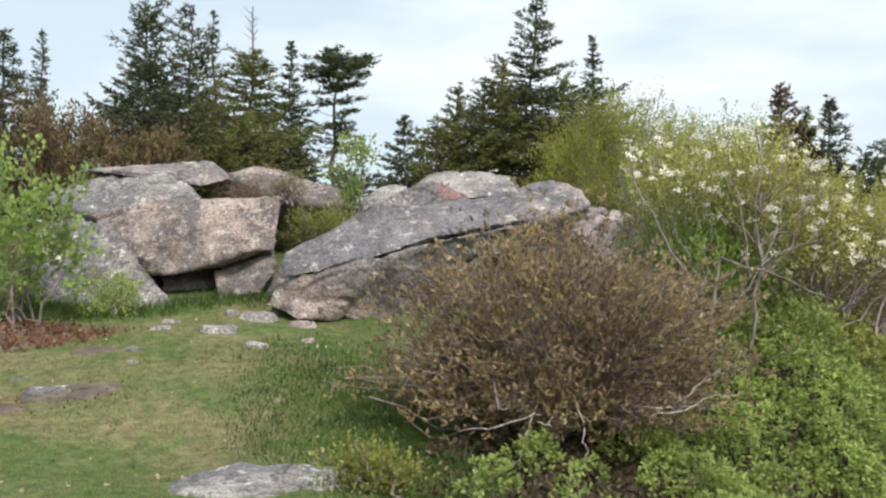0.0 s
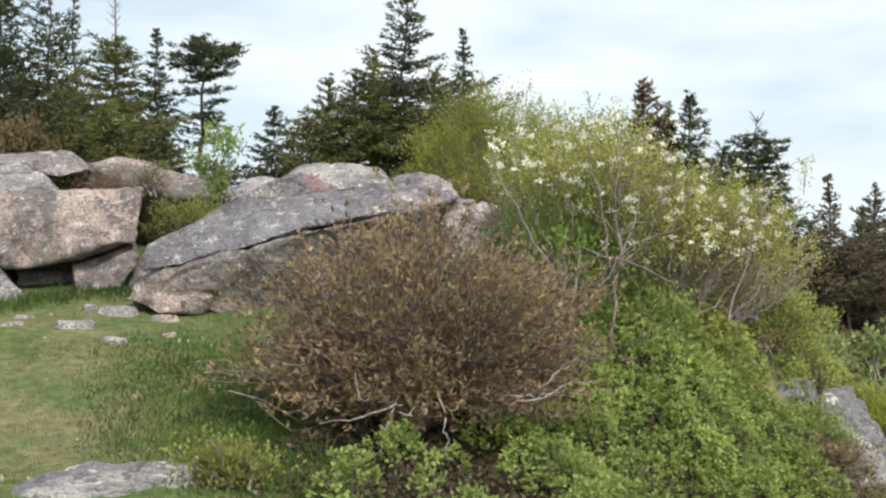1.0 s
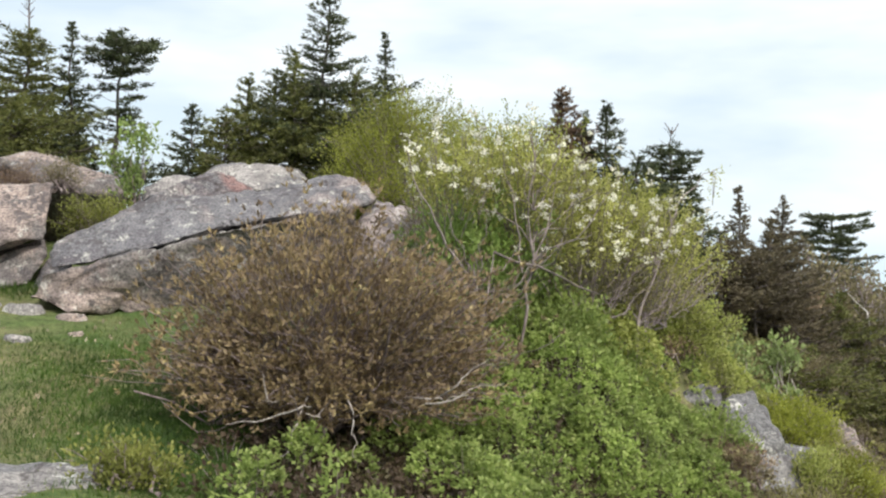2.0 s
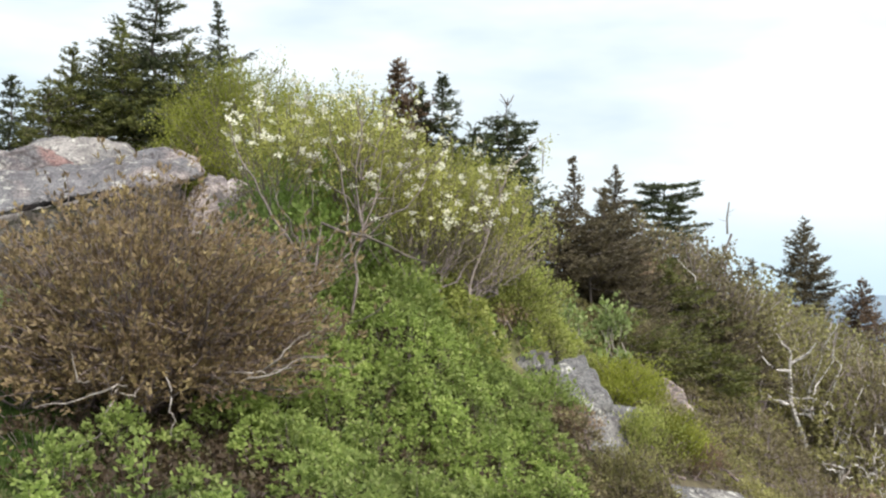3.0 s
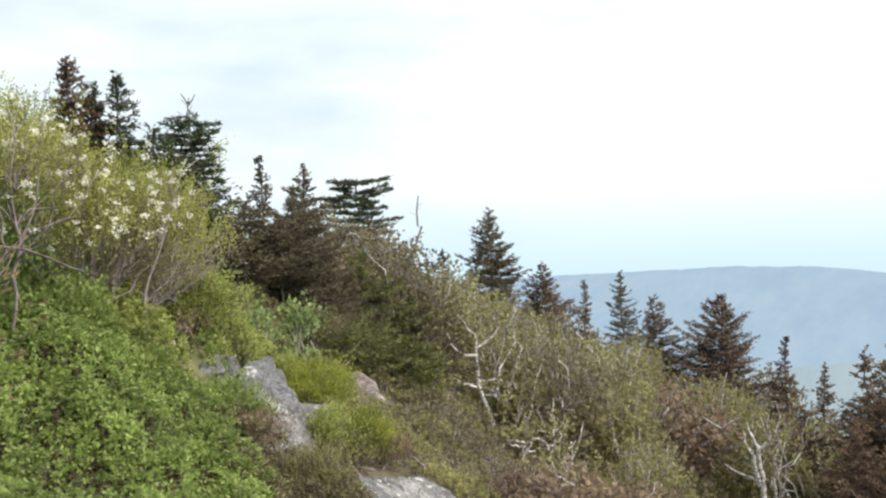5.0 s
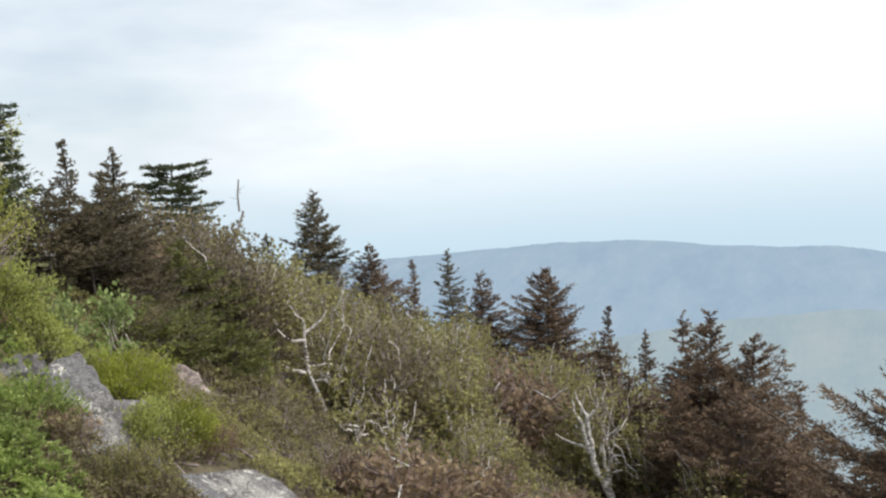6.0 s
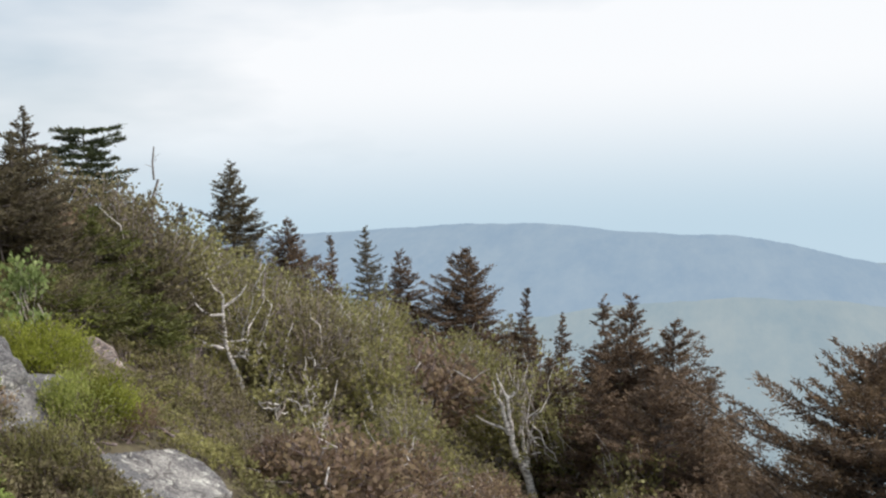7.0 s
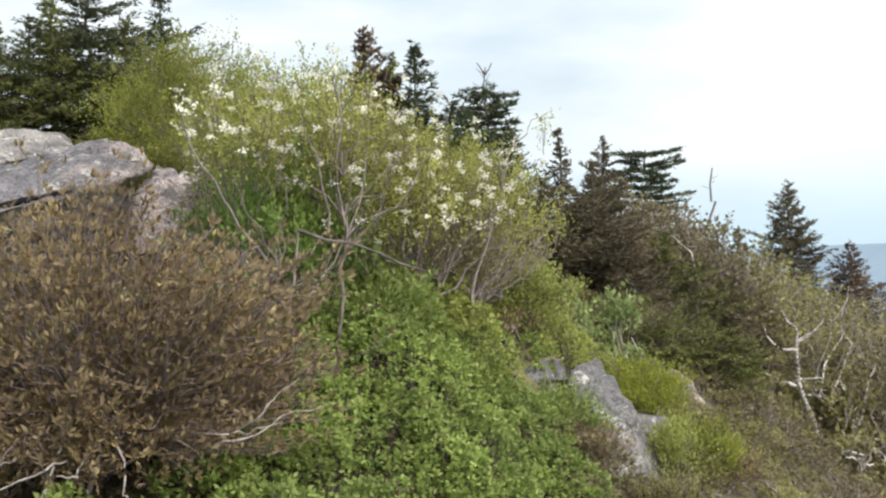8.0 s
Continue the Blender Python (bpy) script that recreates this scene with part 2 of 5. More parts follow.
M_GRANITE_TAN = granite_material("tan_granite", (0.200, 0.186, 0.178), (0.278, 0.230, 0.205), (0.095, 0.082, 0.086), 0.5)
M_GRANITE_GREY = granite_material("grey_granite", (0.210, 0.210, 0.216), (0.272, 0.262, 0.25), (0.105, 0.10, 0.106), 0.8)
M_GRANITE_LEDGE = granite_material("blue_grey_granite", (0.20, 0.205, 0.208), (0.265, 0.262, 0.248), (0.085, 0.082, 0.088), 0.9)
M_BARK = bark_material("grey_brown_bark", (0.06, 0.05, 0.045), (0.20, 0.17, 0.15))
M_TWIG = bark_material("purplish_twigs", (0.13, 0.100, 0.098), (0.32, 0.262, 0.250), 22)
M_BIRCH_TWIG = bark_material("mauve_birch_twigs", (0.21, 0.170, 0.180), (0.46, 0.385, 0.395), 22)
M_STEM = bark_material("grey_brown_stems", (0.13, 0.105, 0.098), (0.33, 0.28, 0.262), 22)
M_PALE_TWIG = bark_material("pale_weathered_twigs", (0.22, 0.19, 0.17), (0.48, 0.44, 0.40), 22)
M_BIRCH = bark_material("white_birch_bark", (0.26, 0.23, 0.22), (0.82, 0.79, 0.76), 9, True)
M_DEAD = bark_material("bleached_dead_wood", (0.16, 0.14, 0.13), (0.36, 0.33, 0.30), 12)
M_NEEDLE = leaf_material("spruce_needles", [(0.0, (0.032, 0.045, 0.026)), (0.55, (0.072, 0.093, 0.045)), (1.0, (0.145, 0.158, 0.072))], 0.32, 0.6)
M_NEEDLE_LIME = leaf_material("yellowish_spruce_needles", [(0.0, (0.064, 0.080, 0.028)), (0.6, (0.152, 0.170, 0.054)), (1.0, (0.26, 0.262, 0.092))], 0.38, 0.6)
M_NEEDLE_DUSK = leaf_material("dull_spruce_needles", [(0.0, (0.066, 0.055, 0.044)), (0.55, (0.130, 0.112, 0.072)), (1.0, (0.22, 0.195, 0.110))], 0.38, 0.6)
M_NEEDLE_BROWN = leaf_material("browned_spruce_needles", [(0.0, (0.078, 0.058, 0.048)), (0.55, (0.175, 0.122, 0.086)), (1.0, (0.30, 0.21, 0.13))], 0.32, 0.6)
M_BRONZE = leaf_material("bronze_leaves", [(0.0, (0.125, 0.090, 0.068)), (0.42, (0.235, 0.176, 0.112)), (0.76, (0.37, 0.295, 0.155)), (1.0, (0.66, 0.575, 0.31))], 0.38)
M_GREEN = leaf_material("fresh_green_leaves", [(0.0, (0.142, 0.204, 0.062)), (0.5, (0.285, 0.382, 0.112)), (1.0, (0.50, 0.575, 0.235))], 0.5)
M_BRIGHT = leaf_material("bright_green_leaves", [(0.0, (0.17, 0.265, 0.075)), (0.55, (0.31, 0.43, 0.135)), (1.0, (0.47, 0.57, 0.23))], 0.55)
M_YELLOW = leaf_material("yellow_green_leaves", [(0.0, (0.23, 0.245, 0.080)), (0.5, (0.41, 0.43, 0.135)), (1.0, (0.62, 0.63, 0.27))], 0.55)
M_WILLOW = leaf_material("olive_green_willow_leaves", [(0.0, (0.155, 0.180, 0.036)), (0.5, (0.305, 0.345, 0.064)), (1.0, (0.48, 0.51, 0.125))], 0.55)
M_KHAKI = leaf_material("young_birch_leaves", [(0.0, (0.142, 0.126, 0.080)), (0.5, (0.285, 0.276, 0.122)), (1.0, (0.48, 0.485, 0.215))], 0.5)
M_LIME = leaf_material("lime_green_leaves", [(0.0, (0.185, 0.225, 0.070)), (0.5, (0.37, 0.42, 0.125)), (1.0, (0.58, 0.61, 0.25))], 0.52)
M_PALE_LEAF = leaf_material("pale_round_leaves", [(0.0, (0.18, 0.26, 0.095)), (0.5, (0.32, 0.42, 0.165)), (1.0, (0.48, 0.56, 0.27))], 0.45)
M_OLIVE = leaf_material("olive_leaves", [(0.0, (0.108, 0.090, 0.066)), (0.5, (0.212, 0.188, 0.112)), (1.0, (0.37, 0.345, 0.180))], 0.45)
M_RUSSET = leaf_material("russet_leaves", [(0.0, (0.150, 0.102, 0.092)), (0.5, (0.265, 0.195, 0.142)), (1.0, (0.42, 0.345, 0.205))], 0.45)
M_CUSHION = leaf_material("deep_green_heath_leaves", [(0.0, (0.105, 0.120, 0.034)), (0.5, (0.225, 0.250, 0.068)), (1.0, (0.40, 0.42, 0.14))], 0.5)
M_BROWN = leaf_material("warm_brown_leaves", [(0.0, (0.085, 0.062, 0.036)), (0.5, (0.155, 0.116, 0.062)), (1.0, (0.255, 0.205, 0.10))], 0.35)
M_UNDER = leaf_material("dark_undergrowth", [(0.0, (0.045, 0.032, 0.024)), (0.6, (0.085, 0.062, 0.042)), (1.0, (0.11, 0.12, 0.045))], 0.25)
M_PETAL = leaf_material("white_petals", [(0.0, (0.74, 0.74, 0.66)), (1.0, (0.88, 0.88, 0.83))], 0.4)
M_GRASS = leaf_material("grass_blades", [(0.0, (0.07, 0.12, 0.022)), (0.5, (0.14, 0.19, 0.045)), (0.8, (0.28, 0.25, 0.11)), (1.0, (0.38, 0.31, 0.16))], 0.35)
M_LONG = leaf_material("long_grass_blades", [(0.0, (0.036, 0.078, 0.015)), (0.7, (0.075, 0.135, 0.026)), (1.0, (0.15, 0.20, 0.05))], 0.35)
M_PALE_LITTER = leaf_material("bleached_dead_leaves", [(0.0, (0.30, 0.24, 0.16)), (1.0, (0.58, 0.52, 0.42))], 0.2)
M_STRAW = leaf_material("dry_litter", [(0.0, (0.10, 0.052, 0.035)), (0.6, (0.19, 0.105, 0.065)), (1.0, (0.36, 0.26, 0.17))], 0.2)

# ---- mesh builders ----


def tri_quad_mesh(name, verts, faces):
    """A mesh from an (n, 3) array and an (m, 3 or 4) array of indices."""
    verts, faces = np.asarray(verts, dtype=np.float32), np.asarray(faces, dtype=np.int32)
    me = bpy.data.meshes.new(name)
    k = faces.shape[1]
    me.vertices.add(len(verts))
    me.vertices.foreach_set("co", verts.ravel())
    me.loops.add(faces.size)
    me.loops.foreach_set("vertex_index", faces.ravel())
    me.polygons.add(len(faces))
    me.polygons.foreach_set("loop_start", np.arange(0, faces.size, k, dtype=np.int32))
    me.update(calc_edges=True)
    return me


def unit(v):
    return v / np.maximum(np.linalg.norm(v, axis=-1, keepdims=True), 1e-9)


def leaf_mesh(name, rng, at, along, length, width, fold=0.25, face=0.9):
    """Pointed leaves: one folded quad each, from at in the direction along."""
    n = len(at)
    along = unit(along)
    side = unit(np.cross(along, rng.normal(size=(n, 3)) + np.array([0, -0.25 * face, face])))
    nor = np.cross(along, side)
    L = (length * rng.uniform(0.65, 1.25, n)).reshape(-1, 1)
    W = (width * rng.uniform(0.7, 1.2, n))[:, None] * 0.5
    mid = at + along * L * 0.48
    v = np.stack([at, mid + side * W + nor * W * fold, at + along * L, mid - side * W + nor * W * fold], axis=1).reshape(-1, 3)
    return tri_quad_mesh(name, v, np.arange(4 * n).reshape(-1, 4))


def blade_mesh(name, rng, at, along, length, width, face=0.9):
    """Narrow tapering blades, one triangle each: grass and sprays of needles."""
    n = len(at)
    along = unit(along)
    side = unit(np.cross(along, rng.normal(size=(n, 3)) * 0.8 + np.array([0, -0.25 * face, face])))
    L = (length * rng.uniform(0.65, 1.25, n)).reshape(-1, 1)
    W = (width * rng.uniform(0.7, 1.2, n))[:, None] * 0.5
    v = np.stack([at - side * W, at + side * W, at + along * L], axis=1).reshape(-1, 3)
    return tri_quad_mesh(name, v, np.arange(3 * n).reshape(-1, 3))


def tube_mesh(name, lines, sides=5):
    """Round tapering stems: each line is a list of (point, radius)."""
    verts, faces = [], []
    for line in lines:
        pts = np.array([p for p, r in line], dtype=float)
        start = len(verts)
        for i, (p, r) in enumerate(line):
            d = pts[min(i + 1, len(pts) - 1)] - pts[max(i - 1, 0)]
            d = d / max(np.linalg.norm(d), 1e-9)
            a = np.cross(d, (0.31, 0.87, 0.38) if abs(d[2]) > 0.5 else (0, 0, 1.0))
            a /= max(np.linalg.norm(a), 1e-9)
            b = np.cross(d, a)
            for k in range(sides):
                th = 2 * math.pi * k / sides
                verts.append(pts[i] + r * (math.cos(th) * a + math.sin(th) * b))
        for i in range(len(line) - 1):
            for k in range(sides):
                p0, p1 = start + i * sides + k, start + i * sides + (k + 1) % sides
                faces.append((p0, p1, p1 + sides, p0 + sides))
    me = tri_quad_mesh(name, verts, faces)
    me.polygons.foreach_set("use_smooth", np.ones(len(faces), dtype=bool))
    return me


def part(name, me, material, parent, label="", kind=""):
    ob = new(name, me)
    if not me.materials:
        me.materials.append(material)
    ob.parent = parent
    return tagged(ob, label=label, kind=kind)


def thing(name, at, label, category, group="", kind="", turn=0.0):
    ob = new(name)
    ob.empty_display_size = 0.2
    ob.matrix_basis = pose(*at, 0, 0, turn)
    return tagged(ob, label=label, category=category, group=group, kind=kind)


def wobble_line(rng, a, b, r0, r1, n=5, amount=0.06):
    a, b = np.array(a, dtype=float), np.array(b, dtype=float)
    L = np.linalg.norm(b - a)
    out = []
    for i in range(n + 1):
        s = i / n
        p = a + (b - a) * s + (rng.normal(size=3) * amount * L * math.sin(math.pi * s) if 0 < i < n else 0)
        out.append((p, r0 + (r1 - r0) * s))
    return out


# ---- ground ----


def soft(v):
    return np.logaddexp(0, 2.0 * np.asarray(v, dtype=float)) / 2.0


def ground_height(x, y):
    """The summit shoulder: turf rising ahead, and the slope that falls away to the right, then the valley."""
    x, y = np.asarray(x, dtype=float), np.asarray(y, dtype=float)
    up = 0.19 * np.clip(y - 7.3, 0, None)
    up = np.where(up > 1.2, 1.2 + 0.9 * np.tanh((up - 1.2) / 0.9), up)
    s = soft(x - (0.35 * np.clip(y, -6, 40) - 0.1))
    fall = np.where(s < 8, 0.55 * s, 4.4 + 0.35 * (s - 8))
    dip = 0.5 * np.exp(-((x - 3.2) ** 2 + (y - 6.6) ** 2) / 4.0)
    mound = 0.60 * np.exp(-((x - 4.0) / 1.0) ** 2 - ((y - 10.3) / 0.8) ** 2) / (1 + np.exp(np.clip((x - 4.95) / 0.12, -50, 50)))
    mound = mound + 0.40 * np.exp(-((x - 2.9) / 0.9) ** 2 - ((y - 8.7) / 0.8) ** 2)
    mound = mound + 0.42 * np.exp(-((x - 5.0) / 0.62) ** 2 - ((y - 11.1) / 0.55) ** 2)
    mound = mound + 0.30 * np.exp(-((x - 4.72) / 0.45) ** 2 - ((y - 10.6) / 0.5) ** 2)
    z = up - fall - dip + mound
    r = np.hypot(x, y)
    far = np.clip((r - 32.0) / 1100.0, 0, 1)
    valley = -330.0
    z = z * np.exp(-np.clip(r - 30, 0, None) / 60.0) + valley * (1 - np.exp(-3.2 * far)) / (1 - math.exp(-3.2)) - 0.12 * np.clip(r - 30, 0, 60)
    relief = 0.05 * np.sin(1.7 * x + 0.6 * y) * np.sin(1.3 * y - 0.4 * x) + 0.02 * np.sin(4.1 * x + 1.0) * np.sin(3.7 * y)
    return z + relief * np.clip(r / 4, 0, 1)


def build_ground():
    radii = np.concatenate([[0.01], np.geomspace(0.6, 45, 120), np.geomspace(48, 3300, 40)])
    angles = np.linspace(0, 2 * math.pi, 289)[:-1]
    R, A = np.meshgrid(radii, angles, indexing="ij")
    X, Y = R * np.sin(A), R * np.cos(A)
    verts = np.stack([X, Y, ground_height(X, Y)], axis=-1).reshape(-1, 3)
    k = len(angles)
    i, j = np.meshgrid(np.arange(len(radii) - 1), np.arange(k), indexing="ij")
    a, b = i * k + j, i * k + (j + 1) % k
    faces = np.stack([a, b, b + k, a + k], axis=-1).reshape(-1, 4)
    me = tri_quad_mesh("ground", verts, faces[:, ::-1])
    me.materials.append(M_TURF)
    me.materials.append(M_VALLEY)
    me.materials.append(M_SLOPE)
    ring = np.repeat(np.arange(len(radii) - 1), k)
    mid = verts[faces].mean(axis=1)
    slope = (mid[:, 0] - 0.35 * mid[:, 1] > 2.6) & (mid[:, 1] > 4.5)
    # beyond 140 m the ground takes the glowing painted-haze colour
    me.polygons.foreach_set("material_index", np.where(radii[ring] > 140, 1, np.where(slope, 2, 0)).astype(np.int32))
    me.polygons.foreach_set("use_smooth", np.ones(len(faces), dtype=bool))
    tagged(new("ground", me), "mountain top turf of short green and straw grass", "ground", kind="structure")


build_ground()


def far_hill(name, label, az0, az1, dist, crest, foot, material, seed):
    """A long ridge on the skyline; crest(a) gives its height in metres at the azimuth a in degrees."""
    n, m = 520, 14
    verts = []
    for i in range(n + 1):
        a = az0 + (az1 - az0) * i / n
        for j in range(m + 1):
            s = j / m
            d = dist * (0.62 + 0.38 * s)
            top = crest(a) + 5 * noise.noise((a * 0.35, seed, 0)) + 2.0 * noise.noise((a * 1.4, seed, 3.0)) + 1.6 * noise.noise((a * 7.0, seed, 5.0)) * dist / 3000
            z = foot + (top - foot) * math.sin(0.5 * math.pi * s) ** 1.4 + (9 * noise.noise((a * 0.3, s * 3, seed)) if 0 < j < m else 0)
            verts.append((d * math.sin(radians(a)), d * math.cos(radians(a)), z))
    w = m + 1
    faces = [(i * w + j, (i + 1) * w + j, (i + 1) * w + j + 1, i * w + j + 1) for i in range(n) for j in range(m)]
    me = tri_quad_mesh(name, verts, faces)
    me.materials.append(material)
    me.polygons.foreach_set("use_smooth", np.ones(len(faces), dtype=bool))
    tagged(new(name, me), label, "hill", kind="structure")


def bell(a, mid, wide):
    return math.exp(-((a - mid) / wide) ** 2)


far_hill("backdrop_hill", "long wooded hill, its blue haze painted on as glowing colour", 30, 112, 3000,
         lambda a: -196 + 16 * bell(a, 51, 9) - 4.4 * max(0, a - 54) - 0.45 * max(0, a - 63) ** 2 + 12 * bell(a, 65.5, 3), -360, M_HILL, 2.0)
far_hill("backdrop_ridge", "lower wooded ridge, its grey-green haze painted on as glowing colour", 48, 112, 1700,
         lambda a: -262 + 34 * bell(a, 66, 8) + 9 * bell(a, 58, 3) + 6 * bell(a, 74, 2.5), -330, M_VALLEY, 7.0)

# ---- boulders ----


def rock_mesh(name, corners, seed, grain=0.07, rough=0.028, rounds=2, facet=0.06):
    """Granite: the hull of its corners, cut fine, edges worn round, surface broken by noise."""
    bm = bmesh.new()
    for c in corners:
        bm.verts.new(c)
    bmesh.ops.convex_hull(bm, input=bm.verts[:])
    dead = [v for v in bm.verts if not v.link_faces]
    bmesh.ops.delete(bm, geom=dead, context="VERTS")
    for _ in range(9):
        long = [e for e in bm.edges if e.calc_length() > grain * 1.5]
        if not long:
            break
        bmesh.ops.subdivide_edges(bm, edges=long, cuts=1)
        bmesh.ops.triangulate(bm, faces=bm.faces[:])
    for _ in range(rounds):
        bmesh.ops.smooth_vert(bm, verts=bm.verts[:], factor=0.5, use_axis_x=True, use_axis_y=True, use_axis_z=True)
    bm.normal_update()
    for v in bm.verts:
        p = v.co + Vector((seed * 7.3, seed * 3.1, 0))
        a = noise.fractal(p * 0.8, 1.0, 2.0, 3) * facet
        q = Vector((p.x * 0.8, p.y, p.z * 2.6))
        ridge = -abs(noise.noise(q * 1.5)) * facet * 0.5
        band = noise.noise(Vector((p.x * 0.5 - p.z * 0.16, p.y * 0.55, p.z * 2.4 - p.x * 0.75)))
        seam = -0.055 * math.exp(-(band / 0.035) ** 2) * min(1.0, facet / 0.06)
        v.co += v.normal * (a + ridge + seam + noise.fractal(p * 6.0, 1.0, 2.0, 4) * rough)
    me = bpy.data.meshes.new(name)
    bm.to_mesh(me)
    bm.free()
    me.polygons.foreach_set("use_smooth", np.ones(len(me.polygons), dtype=bool))
    return me


def boulder(label, corners, material, seed, group="granite boulders", **more):
    c = np.array(corners)
    base = Vector((c[:, 0].mean(), c[:, 1].mean(), c[:, 2].min()))
    me = rock_mesh("boulder", [Vector(p) - base for p in corners], seed, **more)
    me.materials.append(material)
    ob = new("boulder", me)
    ob.location = base
    return tagged(ob, label, "boulder", group)


boulder("long tilted grey granite boulder with a rounded tan end", [(-1.80, 11.75, 1.43), (-1.12, 11.95, 1.78), (-0.55, 12.10, 1.96), (0.21, 12.40, 2.14), (0.93, 12.60, 2.29), (1.36, 12.60, 2.36), (1.54, 12.55, 2.31), (1.68, 12.45, 2.20), (1.72, 12.25, 2.05), (1.64, 11.98, 1.97), (1.53, 11.80, 1.93), (1.43, 11.70, 1.91), (0.04, 11.30, 1.69), (-1.17, 11.20, 1.28), (-1.76, 11.30, 1.19), (-1.10, 14.20, 1.60), (1.75, 14.60, 2.05), (0.30, 14.80, 1.95)], M_GRANITE, 1, grain=0.036, rounds=2)
boulder("grey granite layer behind the tilted boulder, stained red on top", [(-1.40, 12.40, 1.69), (-1.17, 12.60, 1.85), (-0.85, 12.70, 2.07), (-0.58, 12.80, 2.23), (-0.20, 12.95, 2.37), (0.08, 13.00, 2.31), (0.34, 13.00, 2.16), (-1.20, 12.50, 1.50), (0.35, 12.70, 1.70), (-0.90, 14.00, 1.75), (0.25, 14.20, 2.15)], M_GRANITE, 14, grain=0.036)
boulder("tan granite slab under the tilted boulder, cracked along its top", [
    (-1.96, 11.26, 0.88), (-1.84, 11.25, 1.14), (-1.01, 11.12, 1.29), (0.04, 11.22, 1.63), (1.42, 11.66, 1.92), (-1.54, 11.12, 0.72), (-0.89, 11.32, 0.70),
    (-0.03, 11.80, 0.70), (1.42, 12.20, 1.0), (-1.63, 13.50, 0.92), (1.69, 14.50, 1.6)], M_GRANITE_TAN, 2, grain=0.041)
boulder("low grey boulder behind the brown shrub", [
    (1.45, 12.60, 1.60), (1.80, 12.80, 1.86), (2.20, 12.95, 1.96), (2.75, 13.05, 1.84), (3.05, 12.90, 1.50), (1.40, 12.40, 1.1), (1.94, 14.00, 2.12), (2.70, 14.00, 1.85), (2.0, 13.4, 0.8), (2.3, 12.3, 1.3)], M_GRANITE, 3, grain=0.041)
boulder("big tan granite block overhanging a dark hollow", [
    (-4.36, 12.90, 1.93), (-3.69, 12.80, 2.06), (-1.96, 12.70, 2.13), (-1.98, 12.33, 1.48), (-2.23, 12.18, 1.47), (-3.23, 12.35, 1.19),
    (-3.55, 12.50, 1.20), (-3.92, 12.60, 1.57), (-4.83, 14.80, 2.03), (-2.43, 14.80, 2.21), (-3.87, 14.80, 1.59)], M_GRANITE_TAN, 4, grain=0.041, rounds=1, facet=0.05)
boulder("pale grey boulder sloping down to the turf", [
    (-4.92, 12.40, 1.57), (-4.42, 12.70, 1.85), (-3.94, 12.60, 1.71), (-3.50, 12.30, 1.25), (-3.08, 12.00, 0.80), (-4.17, 11.80, 0.70),
    (-4.95, 12.00, 0.70), (-5.48, 14.00, 1.81), (-4.04, 14.00, 1.51)], M_GRANITE_GREY, 5, grain=0.041)
boulder("tan wedge of granite jammed under the block", [
    (-2.76, 12.45, 1.26), (-2.02, 12.42, 1.50), (-1.93, 12.3, 1.30), (-2.12, 12.2, 0.98), (-2.62, 12.2, 0.90), (-2.82, 13.60, 1.29), (-2.23, 13.60, 1.43)],
    M_GRANITE_TAN, 6, grain=0.041, rounds=1, facet=0.04)
boulder("dark stained rock deep in the hollow", [
    (-3.48, 12.85, 1.16), (-2.80, 12.90, 1.14), (-2.70, 12.62, 0.80), (-3.34, 12.50, 0.74), (-3.60, 13.80, 1.20), (-2.50, 13.80, 1.20)], M_GRANITE, 7, grain=0.041)
boulder("low dark stone in the gap beside the tilted boulder", [
    (-2.15, 12.2, 0.85), (-1.7, 12.0, 0.85), (-1.65, 12.3, 1.45), (-2.0, 12.5, 1.25), (-1.8, 13.4, 1.5), (-2.2, 13.3, 0.9)], M_GRANITE, 8, facet=0.05)
boulder("rounded grey boulder on top of the outcrop", [
    (-4.72, 14.00, 2.47), (-3.87, 14.20, 2.60), (-3.36, 13.80, 2.38), (-3.09, 13.50, 2.14), (-3.12, 13.30, 1.98), (-4.45, 13.30, 1.91),
    (-5.35, 13.80, 2.18), (-5.14, 15.50, 2.51), (-3.72, 15.50, 2.35), (-4.6, 14.6, 1.1), (-3.6, 14.6, 1.1)], M_GRANITE_GREY, 9)
boulder("flat capstone of pinkish granite lying across the top", [
    (-4.95, 14.10, 2.56), (-4.04, 14.20, 2.66), (-3.13, 14.20, 2.70), (-2.86, 14.10, 2.44), (-3.18, 13.86, 2.33), (-3.66, 13.92, 2.50), (-4.30, 14.00, 2.56),
    (-4.92, 15.60, 2.64), (-3.40, 15.60, 2.73), (-2.95, 15.00, 2.42)], M_GRANITE, 10, grain=0.04, rounds=1, facet=0.03)
boulder("long low tan boulder at the back of the outcrop", [
    (-3.17, 15.00, 2.62), (-2.74, 15.40, 2.75), (-1.98, 15.00, 2.53), (-1.30, 14.80, 2.29), (-1.45, 14.60, 2.10), (-2.24, 14.60, 2.16),
    (-2.73, 14.70, 2.36), (-2.71, 16.50, 2.76), (-1.64, 16.50, 2.36), (-2.6, 15.6, 1.2), (-1.7, 15.6, 1.2)], M_GRANITE_TAN, 11)
boulder("grey granite dome behind the tilted boulder", [
    (-0.58, 15.00, 2.36), (-0.20, 15.40, 2.60), (0.39, 15.60, 2.70), (0.98, 15.60, 2.65), (1.25, 15.00, 2.32), (-0.50, 14.60, 2.14),
    (-0.22, 17.00, 2.61), (1.07, 17.00, 2.63), (0, 16, 1.2), (0.8, 16, 1.2)], M_GRANITE_GREY, 12)
